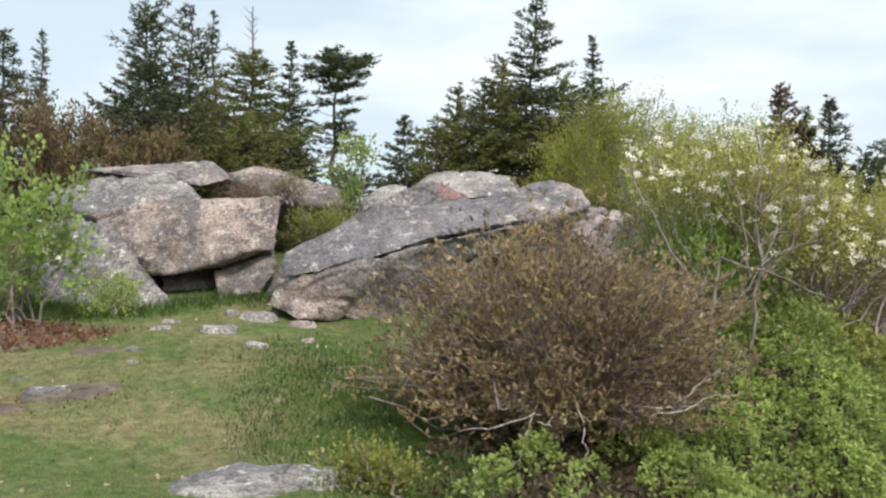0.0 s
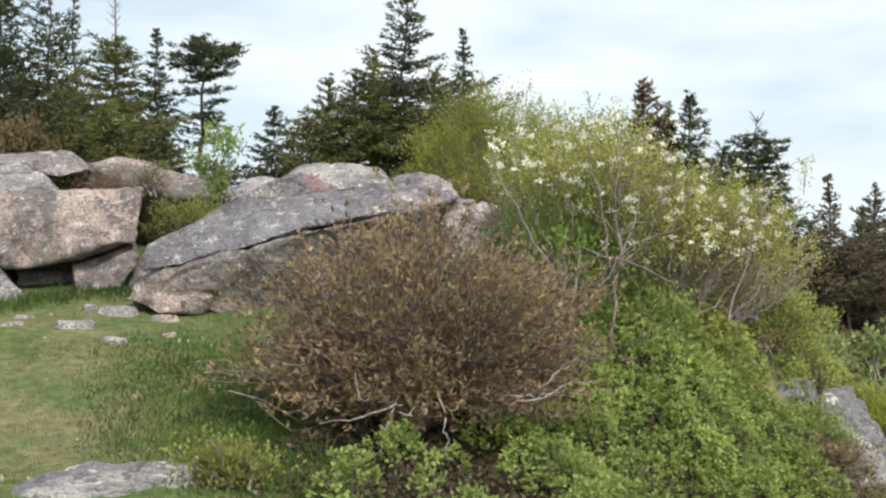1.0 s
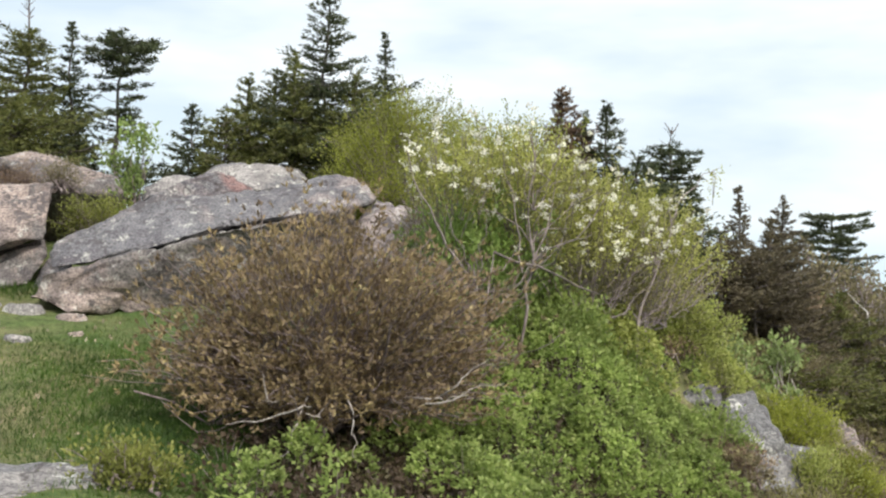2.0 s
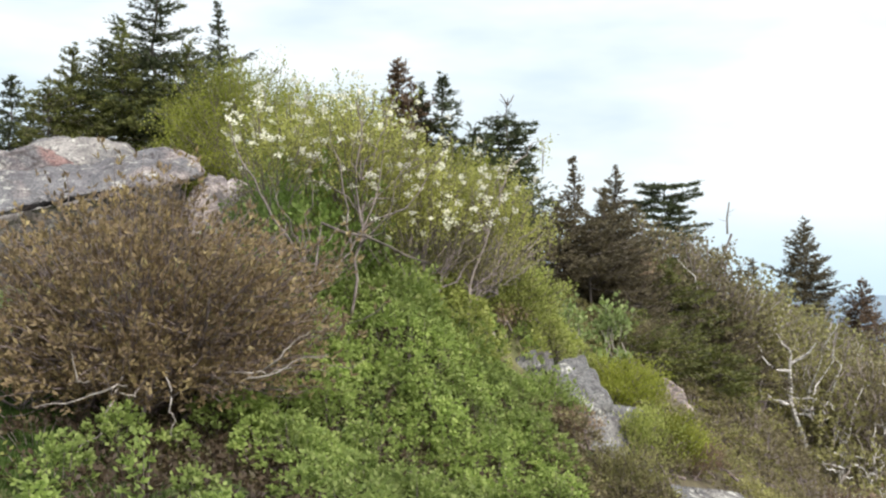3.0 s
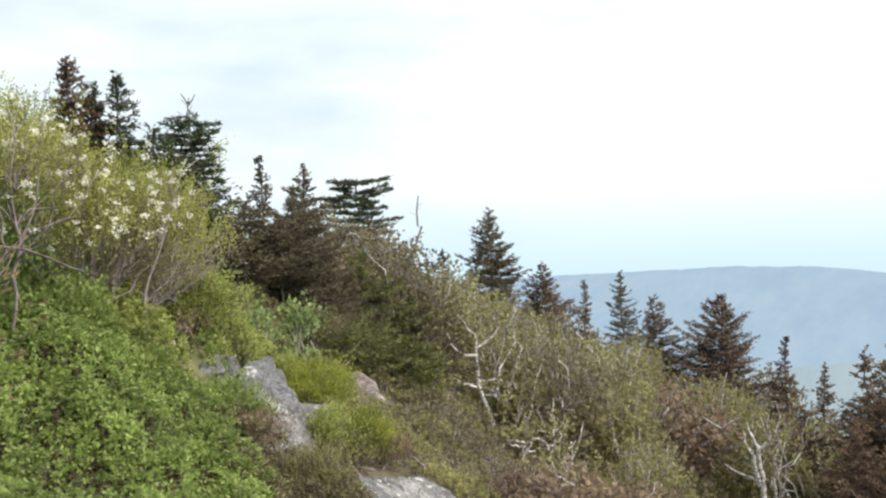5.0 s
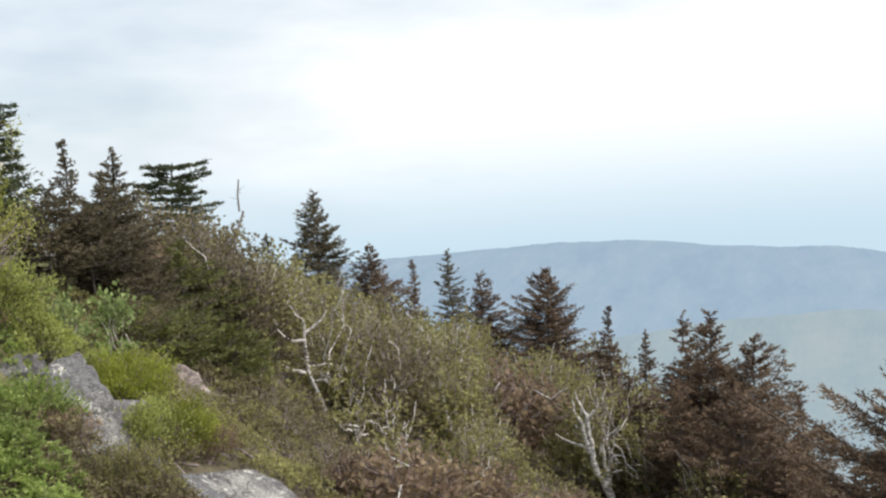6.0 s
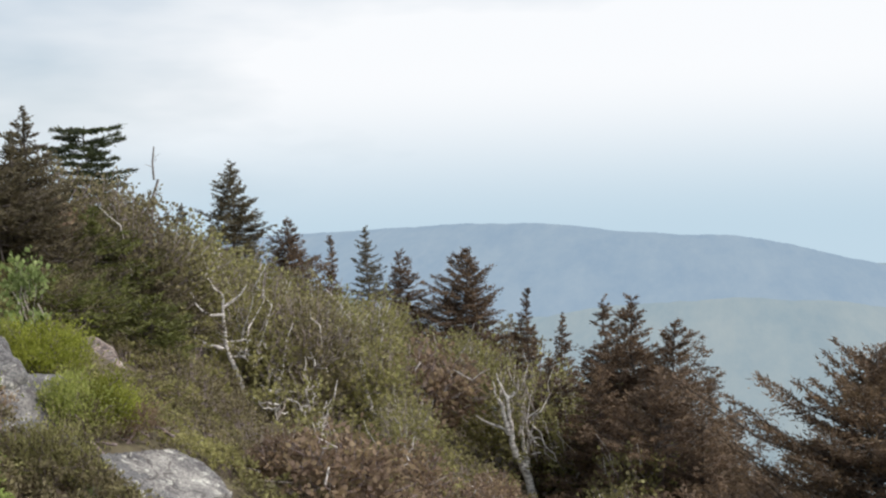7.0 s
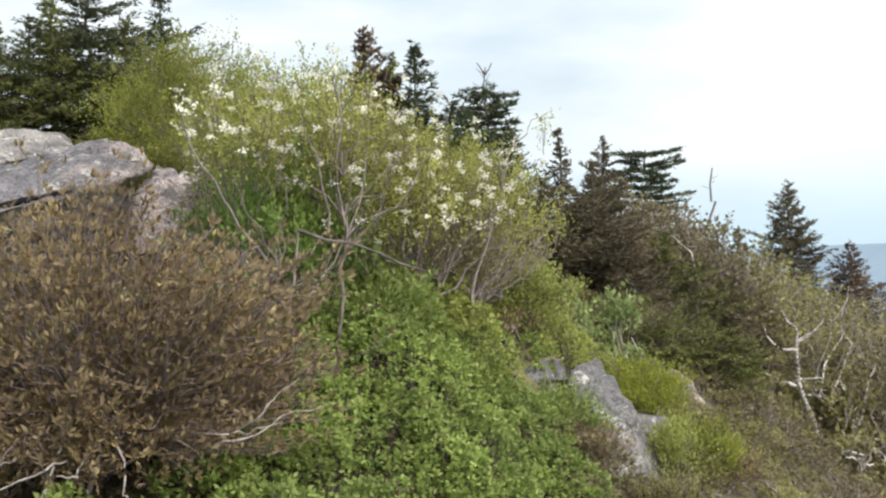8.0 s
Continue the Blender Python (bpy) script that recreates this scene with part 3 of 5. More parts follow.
boulder("small pale boulder beside the sapling", [
    (-1.25, 15.40, 2.22), (-0.79, 15.60, 2.47), (-0.50, 15.60, 2.41), (-0.53, 15.20, 2.08), (-1.18, 15.20, 2.0), (-0.75, 16.60, 2.45), (-0.9, 15.9, 1.2)], M_GRANITE_GREY, 13)


def flat_stone(label, x, y, w, d, hgt, material, seed, turn=0.0, rise=0.0):
    """A low stone bedded in the turf."""
    rng = np.random.default_rng(seed)
    z = float(ground_height(x, y)) + rise
    c, s = math.cos(radians(turn)), math.sin(radians(turn))
    pts = []
    for k in range(9):
        a = 2 * math.pi * k / 9 + rng.uniform(-0.2, 0.2)
        u, v = math.cos(a) * w * 0.5 * rng.uniform(0.85, 1.1), math.sin(a) * d * 0.5 * rng.uniform(0.85, 1.1)
        for zz, f in ((-0.12, 1.15), (0.6 * hgt * rng.uniform(0.6, 1.0), 0.80)):
            pts.append((x + (c * u - s * v) * f, y + (s * u + c * v) * f, z + zz))
    g = max(0.02, min(0.06, w / 14))
    return boulder(label, pts, material, seed, "stones in the turf", grain=g, rounds=2, facet=hgt * 0.25, rough=min(0.03, 0.010 + 0.012 * w))


flat_stone("flat pale granite slab bedded in the turf", -1.12, 6.68, 1.48, 1.20, 0.08, M_GRANITE_GREY, 21)
flat_stone("low grey stone in the grass", -2.3, 10.72, 0.52, 0.3, 0.12, M_GRANITE_GREY, 22, 10)
flat_stone("low grey stone in the grass", -1.82, 10.2, 0.3, 0.25, 0.08, M_GRANITE_GREY, 23)
flat_stone("low grey stone in the grass", -2.88, 11.1, 0.25, 0.2, 0.06, M_GRANITE_GREY, 24)
flat_stone("low grey stone in the grass", -2.9, 10.7, 0.34, 0.2, 0.04, M_GRANITE_GREY, 25)
flat_stone("flat grey stone sunk in bare soil", -3.25, 8.9, 0.62, 0.35, 0.05, M_GRANITE_GREY, 26, 15)
flat_stone("small pale stone in the grass", -2.95, 10.0, 0.24, 0.16, 0.05, M_GRANITE_GREY, 41, 20)
flat_stone("small pale stone in the grass", -2.85, 9.6, 0.15, 0.12, 0.05, M_GRANITE_GREY, 42)
flat_stone("small pale stone in the grass", -3.75, 9.3, 0.22, 0.14, 0.05, M_GRANITE_GREY, 43, 15)
flat_stone("small tan stone in the grass", -1.35, 10.45, 0.18, 0.14, 0.06, M_GRANITE_TAN, 44)
flat_stone("stone at the foot of the tilted boulder", -1.98, 11.25, 0.5, 0.35, 0.16, M_GRANITE_GREY, 27, -8)
flat_stone("stone at the foot of the tilted boulder", -1.5, 11.05, 0.34, 0.22, 0.10, M_GRANITE_TAN, 28, -8)
flat_stone("stone at the foot of the tilted boulder", -2.3, 11.4, 0.22, 0.2, 0.08, M_GRANITE_GREY, 29)

# outcrop on the falling slope
LEDGE = dict(group="ledges on the slope", grain=0.03, rounds=3, facet=0.08, rough=0.032)
boulder("pale broken ledge among the low shrubs", [
    (4.36, 9.77, -0.02), (4.56, 9.81, 0.14), (4.80, 9.81, 0.16), (4.80, 9.71, -0.02), (4.36, 9.64, -0.15), (4.86, 10.22, 0.08), (4.96, 10.07, -0.1), (4.6, 9.9, -0.4), (4.9, 9.9, -0.4)], M_GRANITE_LEDGE, 31, **LEDGE)
boulder("narrow steep ledge of pale granite", [
    (5.14, 10.09, 0.02), (5.48, 10.16, 0.02), (5.18, 9.84, -0.13), (5.42, 9.50, -0.40), (5.08, 9.42, -0.46), (4.88, 9.50, -0.40), (4.98, 9.83, -0.10),
    (5.84, 10.31, -0.50), (5.80, 10.78, -0.15), (5.1, 9.6, -0.9), (5.7, 9.9, -0.9)], M_GRANITE_LEDGE, 33, **LEDGE)
boulder("smooth pale granite ledge stepping downhill", [
    (5.13, 9.60, -0.40), (5.45, 9.52, -0.42), (5.52, 9.48, -0.52), (5.46, 9.12, -0.92), (5.29, 9.06, -0.97), (5.02, 9.10, -0.80), (5.02, 9.34, -0.50),
    (6.1, 9.96, -0.60), (5.95, 10.25, -0.58), (5.3, 9.3, -1.3), (5.9, 9.8, -1.3)], M_GRANITE_LEDGE, 34, **LEDGE)
boulder("broad flat slab of lichened granite", [(5.80, 8.95, -1.12), (6.55, 9.38, -1.32), (7.08, 9.62, -1.48), (7.18, 9.42, -1.58), (6.85, 9.02, -1.60), (7.10, 8.75, -1.78), (6.40, 8.30, -1.60), (5.60, 8.25, -1.25), (5.70, 8.70, -1.65), (7.10, 9.50, -2.05), (7.05, 8.80, -2.15), (5.80, 8.20, -1.75)], M_GRANITE_LEDGE, 36, "ledges on the slope", grain=0.03, rounds=1, facet=0.04, rough=0.02)
boulder("rounded pinkish boulder among the shrubs", [(7.70, 12.92, -0.98), (7.85, 12.98, -0.78), (8.13, 13.00, -0.75), (8.40, 12.88, -0.95), (8.48, 12.74, -1.25), (8.40, 12.60, -1.58), (7.75, 12.70, -1.58), (8.55, 13.50, -0.95), (7.90, 13.46, -1.50)], M_GRANITE_TAN, 37, "ledges on the slope", grain=0.04, facet=0.05)
flat_stone("small rock at the top of the ledge", 5.05, 10.35, 0.3, 0.3, 0.22, M_GRANITE, 32)
flat_stone("low grey rock beside the slab", 5.60, 9.20, 0.4, 0.4, 0.25, M_GRANITE, 38)

# ---- shrubs ----


def bush(name, at, radii, centre, n, per, leaf, leaf_mat, twig_mat, label, category="shrub", seed=1, upright=0.4, hollow=0.5,
         spread=0.15, stems=9, group="", ragged=0.25, turn=0.0, floor=0.06, spray=0.035, twig_r=0.0036, clump=0.10, whips=0, tuft=1, lobes=()):
    """A shrub: stems from one root, curved twigs out to an uneven crown, leaves along the twigs."""
    rng = np.random.default_rng(seed)
    top = thing(name, at, label, category, group, turn=turn)
    rad, cen = np.array(radii), np.array(centre)
    d = unit(rng.normal(size=(n * 2, 3)))
    bulge = np.array([noise.noise((u[0] * 1.9 + seed, u[1] * 1.9, u[2] * 1.9)) + 0.5 * noise.noise((u[0] * 4.5, u[1] * 4.5 + seed, u[2] * 4.5)) for u in d])
    f = (hollow + (1 - hollow) * rng.uniform(0, 1, n * 2) ** 0.6) * (1 + ragged * bulge) * rng.uniform(0.9, 1.08, n * 2)
    ends = cen + d * rad * f[:, None]
    if lobes:
        pick = rng.choice(len(lobes), n * 2, p=[share for c, q, share in lobes])
        ends = np.array([c for c, q, share in lobes])[pick] + d * np.array([q for c, q, share in lobes])[pick] * f[:, None]
    if clump > 0:
        k = max(8, len(ends) // 14)
        ends = np.concatenate([ends[:n // 5], ends[rng.integers(0, k, len(ends))] + rng.normal(0, clump, ends.shape) * np.array([1, 1, 0.75])])
    ends = ends[ends[:, 2] > floor][:n]
    m = len(ends)
    root = np.stack([rng.normal(0, spread, m), rng.normal(0, spread, m), np.full(m, -0.05)], axis=1)
    hub = cen * np.array([1, 1, 0.55])
    s0 = rng.uniform(0.35, 0.65, m)[:, None]
    start = hub * 0.35 + root * 0.25 + ends * 0.40
    start = start * (1 - s0) + ends * s0
    mid = (start + ends) * 0.5 + rng.normal(0, 0.04, (m, 3)) + np.array([0, 0, 0.03])
    lines = [[(start[i], twig_r), (mid[i], twig_r * 0.75), (ends[i], twig_r * 0.35)] for i in range(0, m, 2 if tuft > 1 else 3)]
    thick = []
    for k in range(stems):
        j = int(rng.integers(m))
        thick.append(wobble_line(rng, root[j], start[j], 0.018, 0.007, 5, 0.05))
    for i in range(0, m, 12):
        j = int(rng.integers(stems))
        q = thick[j][3][0]
        lines.append([(q, twig_r * 1.3), ((q + start[i]) * 0.5 + rng.normal(0, 0.03, 3), twig_r * 1.1), (start[i], twig_r)])
    for line in thick:
        part("stem", tube_mesh("stem", [line], 6), twig_mat, top)
    twigs = part("twigwork", tube_mesh("twigwork", lines, 3), twig_mat, top, kind="stuff")
    grown = m
    if whips:
        j = np.argsort(-np.linalg.norm((ends - cen) / rad, axis=1))[:m // 2]
        j = j[rng.permutation(len(j))[:whips]]
        tip = ends[j] + unit((ends[j] - cen) / rad * np.array([1, 1, 0.5]) + np.array([0, 0, 0.9])) * rng.uniform(0.06, 0.26, (len(j), 1)) + rng.normal(0, 0.03, (len(j), 3))
        part("topgrowth", tube_mesh("topgrowth", [[(ends[a], 0.005), ((ends[a] + b) / 2 + rng.normal(0, 0.012, 3), 0.004), (b, 0.003)] for a, b in zip(j, tip)], 3), twig_mat, top, kind="stuff")
        start, mid, ends = np.concatenate([start, ends[j]]), np.concatenate([mid, (ends[j] + tip) / 2]), np.concatenate([ends, tip])
        m = len(ends)
    i = np.repeat(np.arange(m), per)
    s = rng.uniform(0.15, 1.03, len(i))[:, None]
    at_l = np.where(s < 0.5, start[i] + (mid[i] - start[i]) * s * 2, mid[i] + (ends[i] - mid[i]) * (s - 0.5) * 2)
    at_l = at_l + rng.normal(0, spray, at_l.shape) * np.where(i >= grown, 0.3, 1.0)[:, None]
    if tuft > 1:
        at_l = at_l[(np.arange(len(at_l)) // tuft) * tuft] + rng.normal(0, 0.004, at_l.shape)
    along = unit(ends[i] - start[i]) * 0.6 + rng.normal(0, 0.5, at_l.shape) + np.array([0, 0, upright])
    part("foliage", leaf_mesh("foliage", rng, at_l, along, *leaf), leaf_mat, twigs, kind="stuff")
    return top


def on_ground(x, y, dz=-0.03):
    return (x, y, float(ground_height(x, y)) + dz)


bush("brown_shrub", on_ground(0.76, 8.0), (1.62, 1.2, 0.98), (0, 0, 0.78), 3300, 12, (0.056, 0.0195), M_BRONZE, M_TWIG,
     "broad domed shrub with small bronze spring leaves", seed=11, upright=0.25, hollow=0.30, stems=30, ragged=0.50, floor=0.10, clump=0.12, twig_r=0.0042, whips=140, tuft=4,
     lobes=(((-0.10, 0.0, 0.86), (1.20, 1.05, 0.90), 0.52), ((0.78, -0.05, 0.74), (0.98, 0.85, 0.80), 0.24), ((-0.58, -0.15, 0.52), (0.72, 0.75, 0.52), 0.16), ((0.25, -0.55, 0.40), (1.1, 0.5, 0.35), 0.08)))


def dead_branches():
    """Bleached dead branches that stick out from under the brown shrub."""
    rng = np.random.default_rng(19)
    for a, b, c in (((0.75, 7.5, 0.30), (0.58, 6.95, 0.39), (0.11, 6.95, 0.29)), ((0.66, 7.3, 0.42), (0.51, 6.95, 0.10), (0.25, 6.95, -0.07)), ((0.94, 7.5, 0.45), (0.94, 6.95, 0.30), (0.94, 6.93, 0.06)),
                    ((1.3, 7.4, 0.25), (1.50, 7.0, 0.40), (1.97, 6.95, 0.54)), ((0.5, 7.5, 0.35), (0.37, 6.98, 0.43), (0.34, 6.95, 0.62)), ((1.2, 7.6, 0.30), (1.45, 7.10, 0.42), (1.75, 7.1, 0.44)),
                    ((0.8, 7.5, 0.3), (0.72, 6.98, 0.32), (0.62, 6.92, 0.36)), ((1.5, 7.4, 0.35), (1.62, 7.0, 0.50), (1.85, 6.95, 0.70))):
        line = wobble_line(rng, a, b, 0.008, 0.006, 6, 0.035)[:-1] + wobble_line(rng, b, c, 0.006, 0.0022, 7, 0.040)
        ob = new("dead_branch", tube_mesh("dead_branch", [line], 5))
        ob.data.materials.append(M_PALE_TWIG)
        tagged(ob, "bleached crooked dead branch under the brown shrub", "branch", "dead branches")


dead_branches()

# yellow-green and fresh green shrubs behind
bush("willow_shrub", on_ground(2.5, 15.0), (1.25, 0.9, 1.20), (0, 0, 1.20), 2500, 18, (0.034, 0.020), M_WILLOW, M_TWIG,
     "tall yellow-green leafing shrub with whippy top twigs", seed=12, upright=0.2, whips=130, spray=0.05)
bush("willow_shrub", on_ground(3.2, 12.0), (1.05, 0.9, 1.16), (0, 0, 1.10), 2500, 18, (0.034, 0.020), M_WILLOW, M_TWIG,
     "tall yellow-green leafing shrub with whippy top twigs", seed=13, upright=0.2, whips=130, spray=0.05)
bush("willow_shrub", on_ground(4.6, 12.0), (0.95, 0.9, 0.92), (0, 0, 0.82), 1300, 20, (0.036, 0.021), M_WILLOW, M_TWIG,
     "yellow-green leafing shrub beside the flowering one", seed=14, upright=0.2, whips=130, spray=0.05)
bush("green_shrub", on_ground(2.30, 9.40), (0.80, 0.5, 0.95), (0, 0, 0.90), 620, 15, (0.058, 0.03), M_BRIGHT, M_TWIG,
     "fresh green shrub behind the forked stem", seed=15)
bush("green_shrub", on_ground(3.0, 9.3), (0.6, 0.45, 0.34), (0, 0, 0.28), 600, 14, (0.050, 0.030), M_GREEN, M_TWIG,
     "rounded green shrub below the flowering stems", seed=18, hollow=0.6)
bush("bare_shrub", on_ground(4.05, 9.75), (0.58, 0.3, 0.36), (0, 0, 0.80), 1000, 3, (0.042, 0.018), M_KHAKI, M_BIRCH_TWIG,
     "twiggy brown shrub with few leaves", seed=16, whips=60)

bush("bare_shrub", on_ground(3.40, 9.65), (0.85, 0.3, 0.45), (0, 0, 0.85), 900, 4, (0.042, 0.018), M_KHAKI, M_BIRCH_TWIG,
     "thin twiggy brown shrub under the flowering one", seed=17, whips=60)

bush("heath_cushion", on_ground(4.60, 10.22), (0.60, 0.34, 0.40), (0, 0, 0.22), 560, 15, (0.042, 0.024), M_LIME, M_TWIG,
     "rounded lime-green heath clump under the flowering shrub", seed=20, hollow=0.6)
bush("bare_shrub", on_ground(2.35, 11.7), (0.50, 0.3, 0.60), (0, 0, 0.75), 420, 8, (0.036, 0.018), M_OLIVE, M_BIRCH_TWIG,
     "thin olive shrub in front of the low grey boulder", seed=19, whips=50)

# ---- flowering shrub ----


def flowering_shrub():
    rng = np.random.default_rng(51)
    x0, y0 = 2.45, 8.75
    z0 = float(ground_height(x0, y0))
    top = thing("flowering_shrub", (x0, y0, z0 - 0.04), "open white-flowering shrub with crooked grey stems", "shrub")

    def P(x, y, z):
        return (x - x0, y - y0, z - z0 + 0.04)
    trunks = [
        [P(2.20, 8.7, 0.15), P(2.20, 8.68, 0.85), P(2.06, 8.65, 1.24), P(1.84, 8.65, 1.58), P(1.65, 8.65, 1.91), P(1.53, 8.68, 2.30)],
        [P(2.21, 8.68, 0.88), P(2.26, 8.7, 1.10), P(2.31, 8.72, 1.44)],
        [P(2.21, 8.68, 0.86), P(2.42, 8.75, 1.02), P(2.58, 8.8, 1.18), P(2.66, 8.82, 1.36)],
        [P(2.64, 8.9, 0.10), P(2.66, 8.88, 0.94), P(2.68, 8.86, 1.50), P(2.70, 8.85, 2.18), P(2.66, 8.9, 2.5)],
        [P(2.68, 8.87, 1.3), P(2.82, 8.9, 1.6), P(2.95, 9.0, 2.2)],
        [P(2.60, 8.85, 1.25), P(2.52, 8.8, 1.7), P(2.40, 8.8, 2.3)],
        [P(2.69, 8.86, 1.35), P(3.1, 8.9, 1.55), P(3.45, 9.0, 2.0)],
        [P(3.88, 9.45, 0.2), P(3.91, 9.45, 0.80), P(4.08, 9.43, 1.27), P(4.22, 9.43, 1.62), P(4.26, 9.5, 2.0)],
        [P(4.08, 9.43, 1.27), P(3.99, 9.40, 1.50), P(3.88, 9.4, 1.72)],
        [P(4.24, 9.47, 1.75), P(4.55, 9.90, 2.02), P(4.85, 10.20, 2.20), P(5.19, 10.44, 2.36)],
    ]
    for k, t in enumerate(trunks):
        r0 = (0.016, 0.015, 0.012, 0.017, 0.010, 0.010, 0.010, 0.016, 0.011, 0.009)[k]
        line = []
        for i in range(len(t) - 1):
            ra, rb = (r0 * (1 - 0.7 * v / (len(t) - 1)) for v in (i, i + 1))
            line += wobble_line(rng, t[i], t[i + 1], ra, rb, 3, 0.045)[:None if i == len(t) - 2 else -1]
        stem = part("stem", tube_mesh("stem", [line], 7), M_STEM, top)
    for a in (P(2.68, 8.87, 1.25), P(2.68, 8.87, 1.5), P(2.15, 8.66, 1.1), P(4.05, 9.43, 1.25), P(2.69, 8.86, 1.8)):
        for _ in range(5):
            b = np.array(a) + np.array([rng.normal(0, 0.35), rng.normal(0, 0.2), rng.uniform(0.2, 0.75)])
            part("side_branch", tube_mesh("side_branch", [wobble_line(rng, a, b, 0.007, 0.0025, 6, 0.06)], 5), M_STEM, stem)
    log = wobble_line(rng, P(2.31, 8.72, 1.43), P(3.22, 8.62, 1.08), 0.013, 0.007, 5, 0.02)
    part("broken_limb", tube_mesh("broken_limb", [log], 7), M_BARK, top, "broken grey limb lying across the stems")
    # crown: three lobes over the stems
    lobes = [((1.95, 8.95, 2.2), (0.55, 0.42, 0.42), 150), ((2.75, 9.25, 2.08), (0.78, 0.5, 0.62), 420), ((3.5, 9.5, 1.78), (0.78, 0.5, 0.55), 360), ((4.2, 9.8, 1.62), (0.6, 0.45, 0.5), 230), ((3.3, 9.15, 1.45), (0.75, 0.35, 0.30), 70), ((4.8, 10.05, 1.42), (0.38, 0.30, 0.32), 70), ((5.12, 10.40, 2.34), (0.12, 0.10, 0.07), 4)]
    starts, ends = [], []
    for c, r, n in lobes:
        d = unit(rng.normal(size=(n, 3)))
        e = np.array(P(*c)) + d * np.array(r) * (rng.uniform(0, 1, n) ** 0.4)[:, None] * rng.uniform(0.8, 1.15, n)[:, None]
        starts.append(e - unit(e - np.array(P(c[0], c[1], c[2] - 1.0))) * rng.uniform(0.15, 0.4, n)[:, None])
        ends.append(e)
    starts, ends = np.concatenate(starts), np.concatenate(ends)
    twigs = part("twigwork", tube_mesh("twigwork", [[(a, 0.005), ((a + b) / 2 + rng.normal(0, 0.03, 3), 0.004), (b, 0.002)] for a, b in zip(starts[::2], ends[::2])], 3), M_TWIG, top, kind="stuff")
    lobe = np.repeat([c[2] for c, r, n in lobes], [n for c, r, n in lobes])
    full = (ends[:, 2] + z0 - 0.04 > lobe - 0.12) | (rng.uniform(0, 1, len(ends)) < 0.7)
    i = np.repeat(np.nonzero(full)[0], 21)
    s = rng.uniform(0.2, 1.05, len(i))[:, None]
    at_l = starts[i] + (ends[i] - starts[i]) * s + rng.normal(0, 0.03, (len(i), 3))
    # the underside stays bare twigs
    under = at_l[:, 2] + z0 - 0.04 - np.interp(at_l[:, 0] + x0, (2.2, 3.0, 3.8, 4.6, 5.0), (1.75, 1.45, 1.42, 1.30, 1.2))
    at_l = at_l[rng.uniform(-0.30, 0.12, len(at_l)) < under]
    part("foliage", leaf_mesh("foliage", rng, at_l, rng.normal(0, 0.7, at_l.shape) + np.array([0, 0, 0.25]), 0.035, 0.019), M_YELLOW, twigs, kind="stuff")
    outer = np.argsort(ends[:, 1] + 0.05 * ends[:, 2] + rng.normal(0, 0.30, len(ends)))
    outer = outer[:700]
    outer = outer[np.argsort(ends[outer, 0])]
    bins = [outer[(ends[outer, 0] >= a) & (ends[outer, 0] < a + 0.26)] for a in np.arange(-1.0, 2.4, 0.26)]
    pick = np.concatenate([rng.choice(b, min(19, len(b) // 2), replace=False) for b in bins if len(b) > 3])
    ends[pick] += np.array([0, -0.16, 0.03])
    k = 22
    i = np.repeat(pick, k)
    off = rng.normal(0, 1, (len(i), 3)) * np.array([0.017, 0.017, 0.013]) * np.repeat(rng.uniform(0.6, 1.4, len(pick)), k)[:, None]
    part("blossom", leaf_mesh("blossom", rng, ends[i] + off + np.array([0, 0, 0.015]), rng.normal(0, 0.8, off.shape) + np.array([0, 0, 0.5]), 0.021, 0.021, face=0.2), M_PETAL, twigs, "clusters of small white flowers", "stuff")
    return top


flowering_shrub()

# left-hand side
bush("leafy_bush", on_ground(-4.55, 11.0), (1.0, 0.6, 1.10), (0, 0, 1.10), 420, 10, (0.070, 0.050), M_BRIGHT, M_TWIG,
     "bright green broad-leaved bush in young leaf", seed=21, upright=0.3, hollow=0.2, ragged=0.35, clump=0.12)
bush("sapling", on_ground(-1.2, 14.0, 0.25), (0.36, 0.3, 0.85), (0, 0, 0.98), 85, 10, (0.060, 0.044), M_BRIGHT, M_TWIG,
     "slender bright green sapling growing from the rocks", "sapling", seed=22, hollow=0.1, ragged=0.5, stems=5)
bush("russet_bush", on_ground(-6.7, 16.3), (1.3, 0.9, 1.2), (0, 0, 1.25), 1050, 11, (0.068, 0.034), M_BROWN, M_TWIG,
     "brown bush just coming into leaf behind the rocks", seed=23, upright=0.8)
bush("russet_bush", on_ground(-5.45, 16.0), (1.15, 0.8, 1.05), (0, 0, 1.12), 950, 11, (0.068, 0.034), M_BROWN, M_TWIG,
     "brown bush just coming into leaf behind the rocks", seed=24, upright=0.8)
bush("russet_bush", on_ground(-4.4, 15.8), (0.85, 0.6, 0.85), (0, 0, 1.05), 650, 11, (0.068, 0.034), M_BROWN, M_TWIG,
     "low brown bush at the edge of the spruces", seed=20, upright=0.8)
bush("green_shrub", on_ground(-7.3, 15.4), (0.7, 0.6, 1.2), (0, 0, 1.2), 600, 14, (0.055, 0.028), M_OLIVE, M_TWIG,
     "olive green shrub at the edge of the brown bushes", seed=25)
bush("rock_shrub", (-1.58, 13.5, 1.45), (0.54, 0.35, 0.28), (0, 0, 0.28), 420, 13, (0.034, 0.018), M_CUSHION, M_TWIG,
     "small green shrub rooted between the boulders", seed=26)
bush("rock_shrub", (-2.75, 14.3, 2.05), (0.35, 0.25, 0.22), (0, 0, 0.22), 200, 12, (0.035, 0.012), M_RUSSET, M_TWIG,
     "tuft of brown heath between the boulders", seed=27)
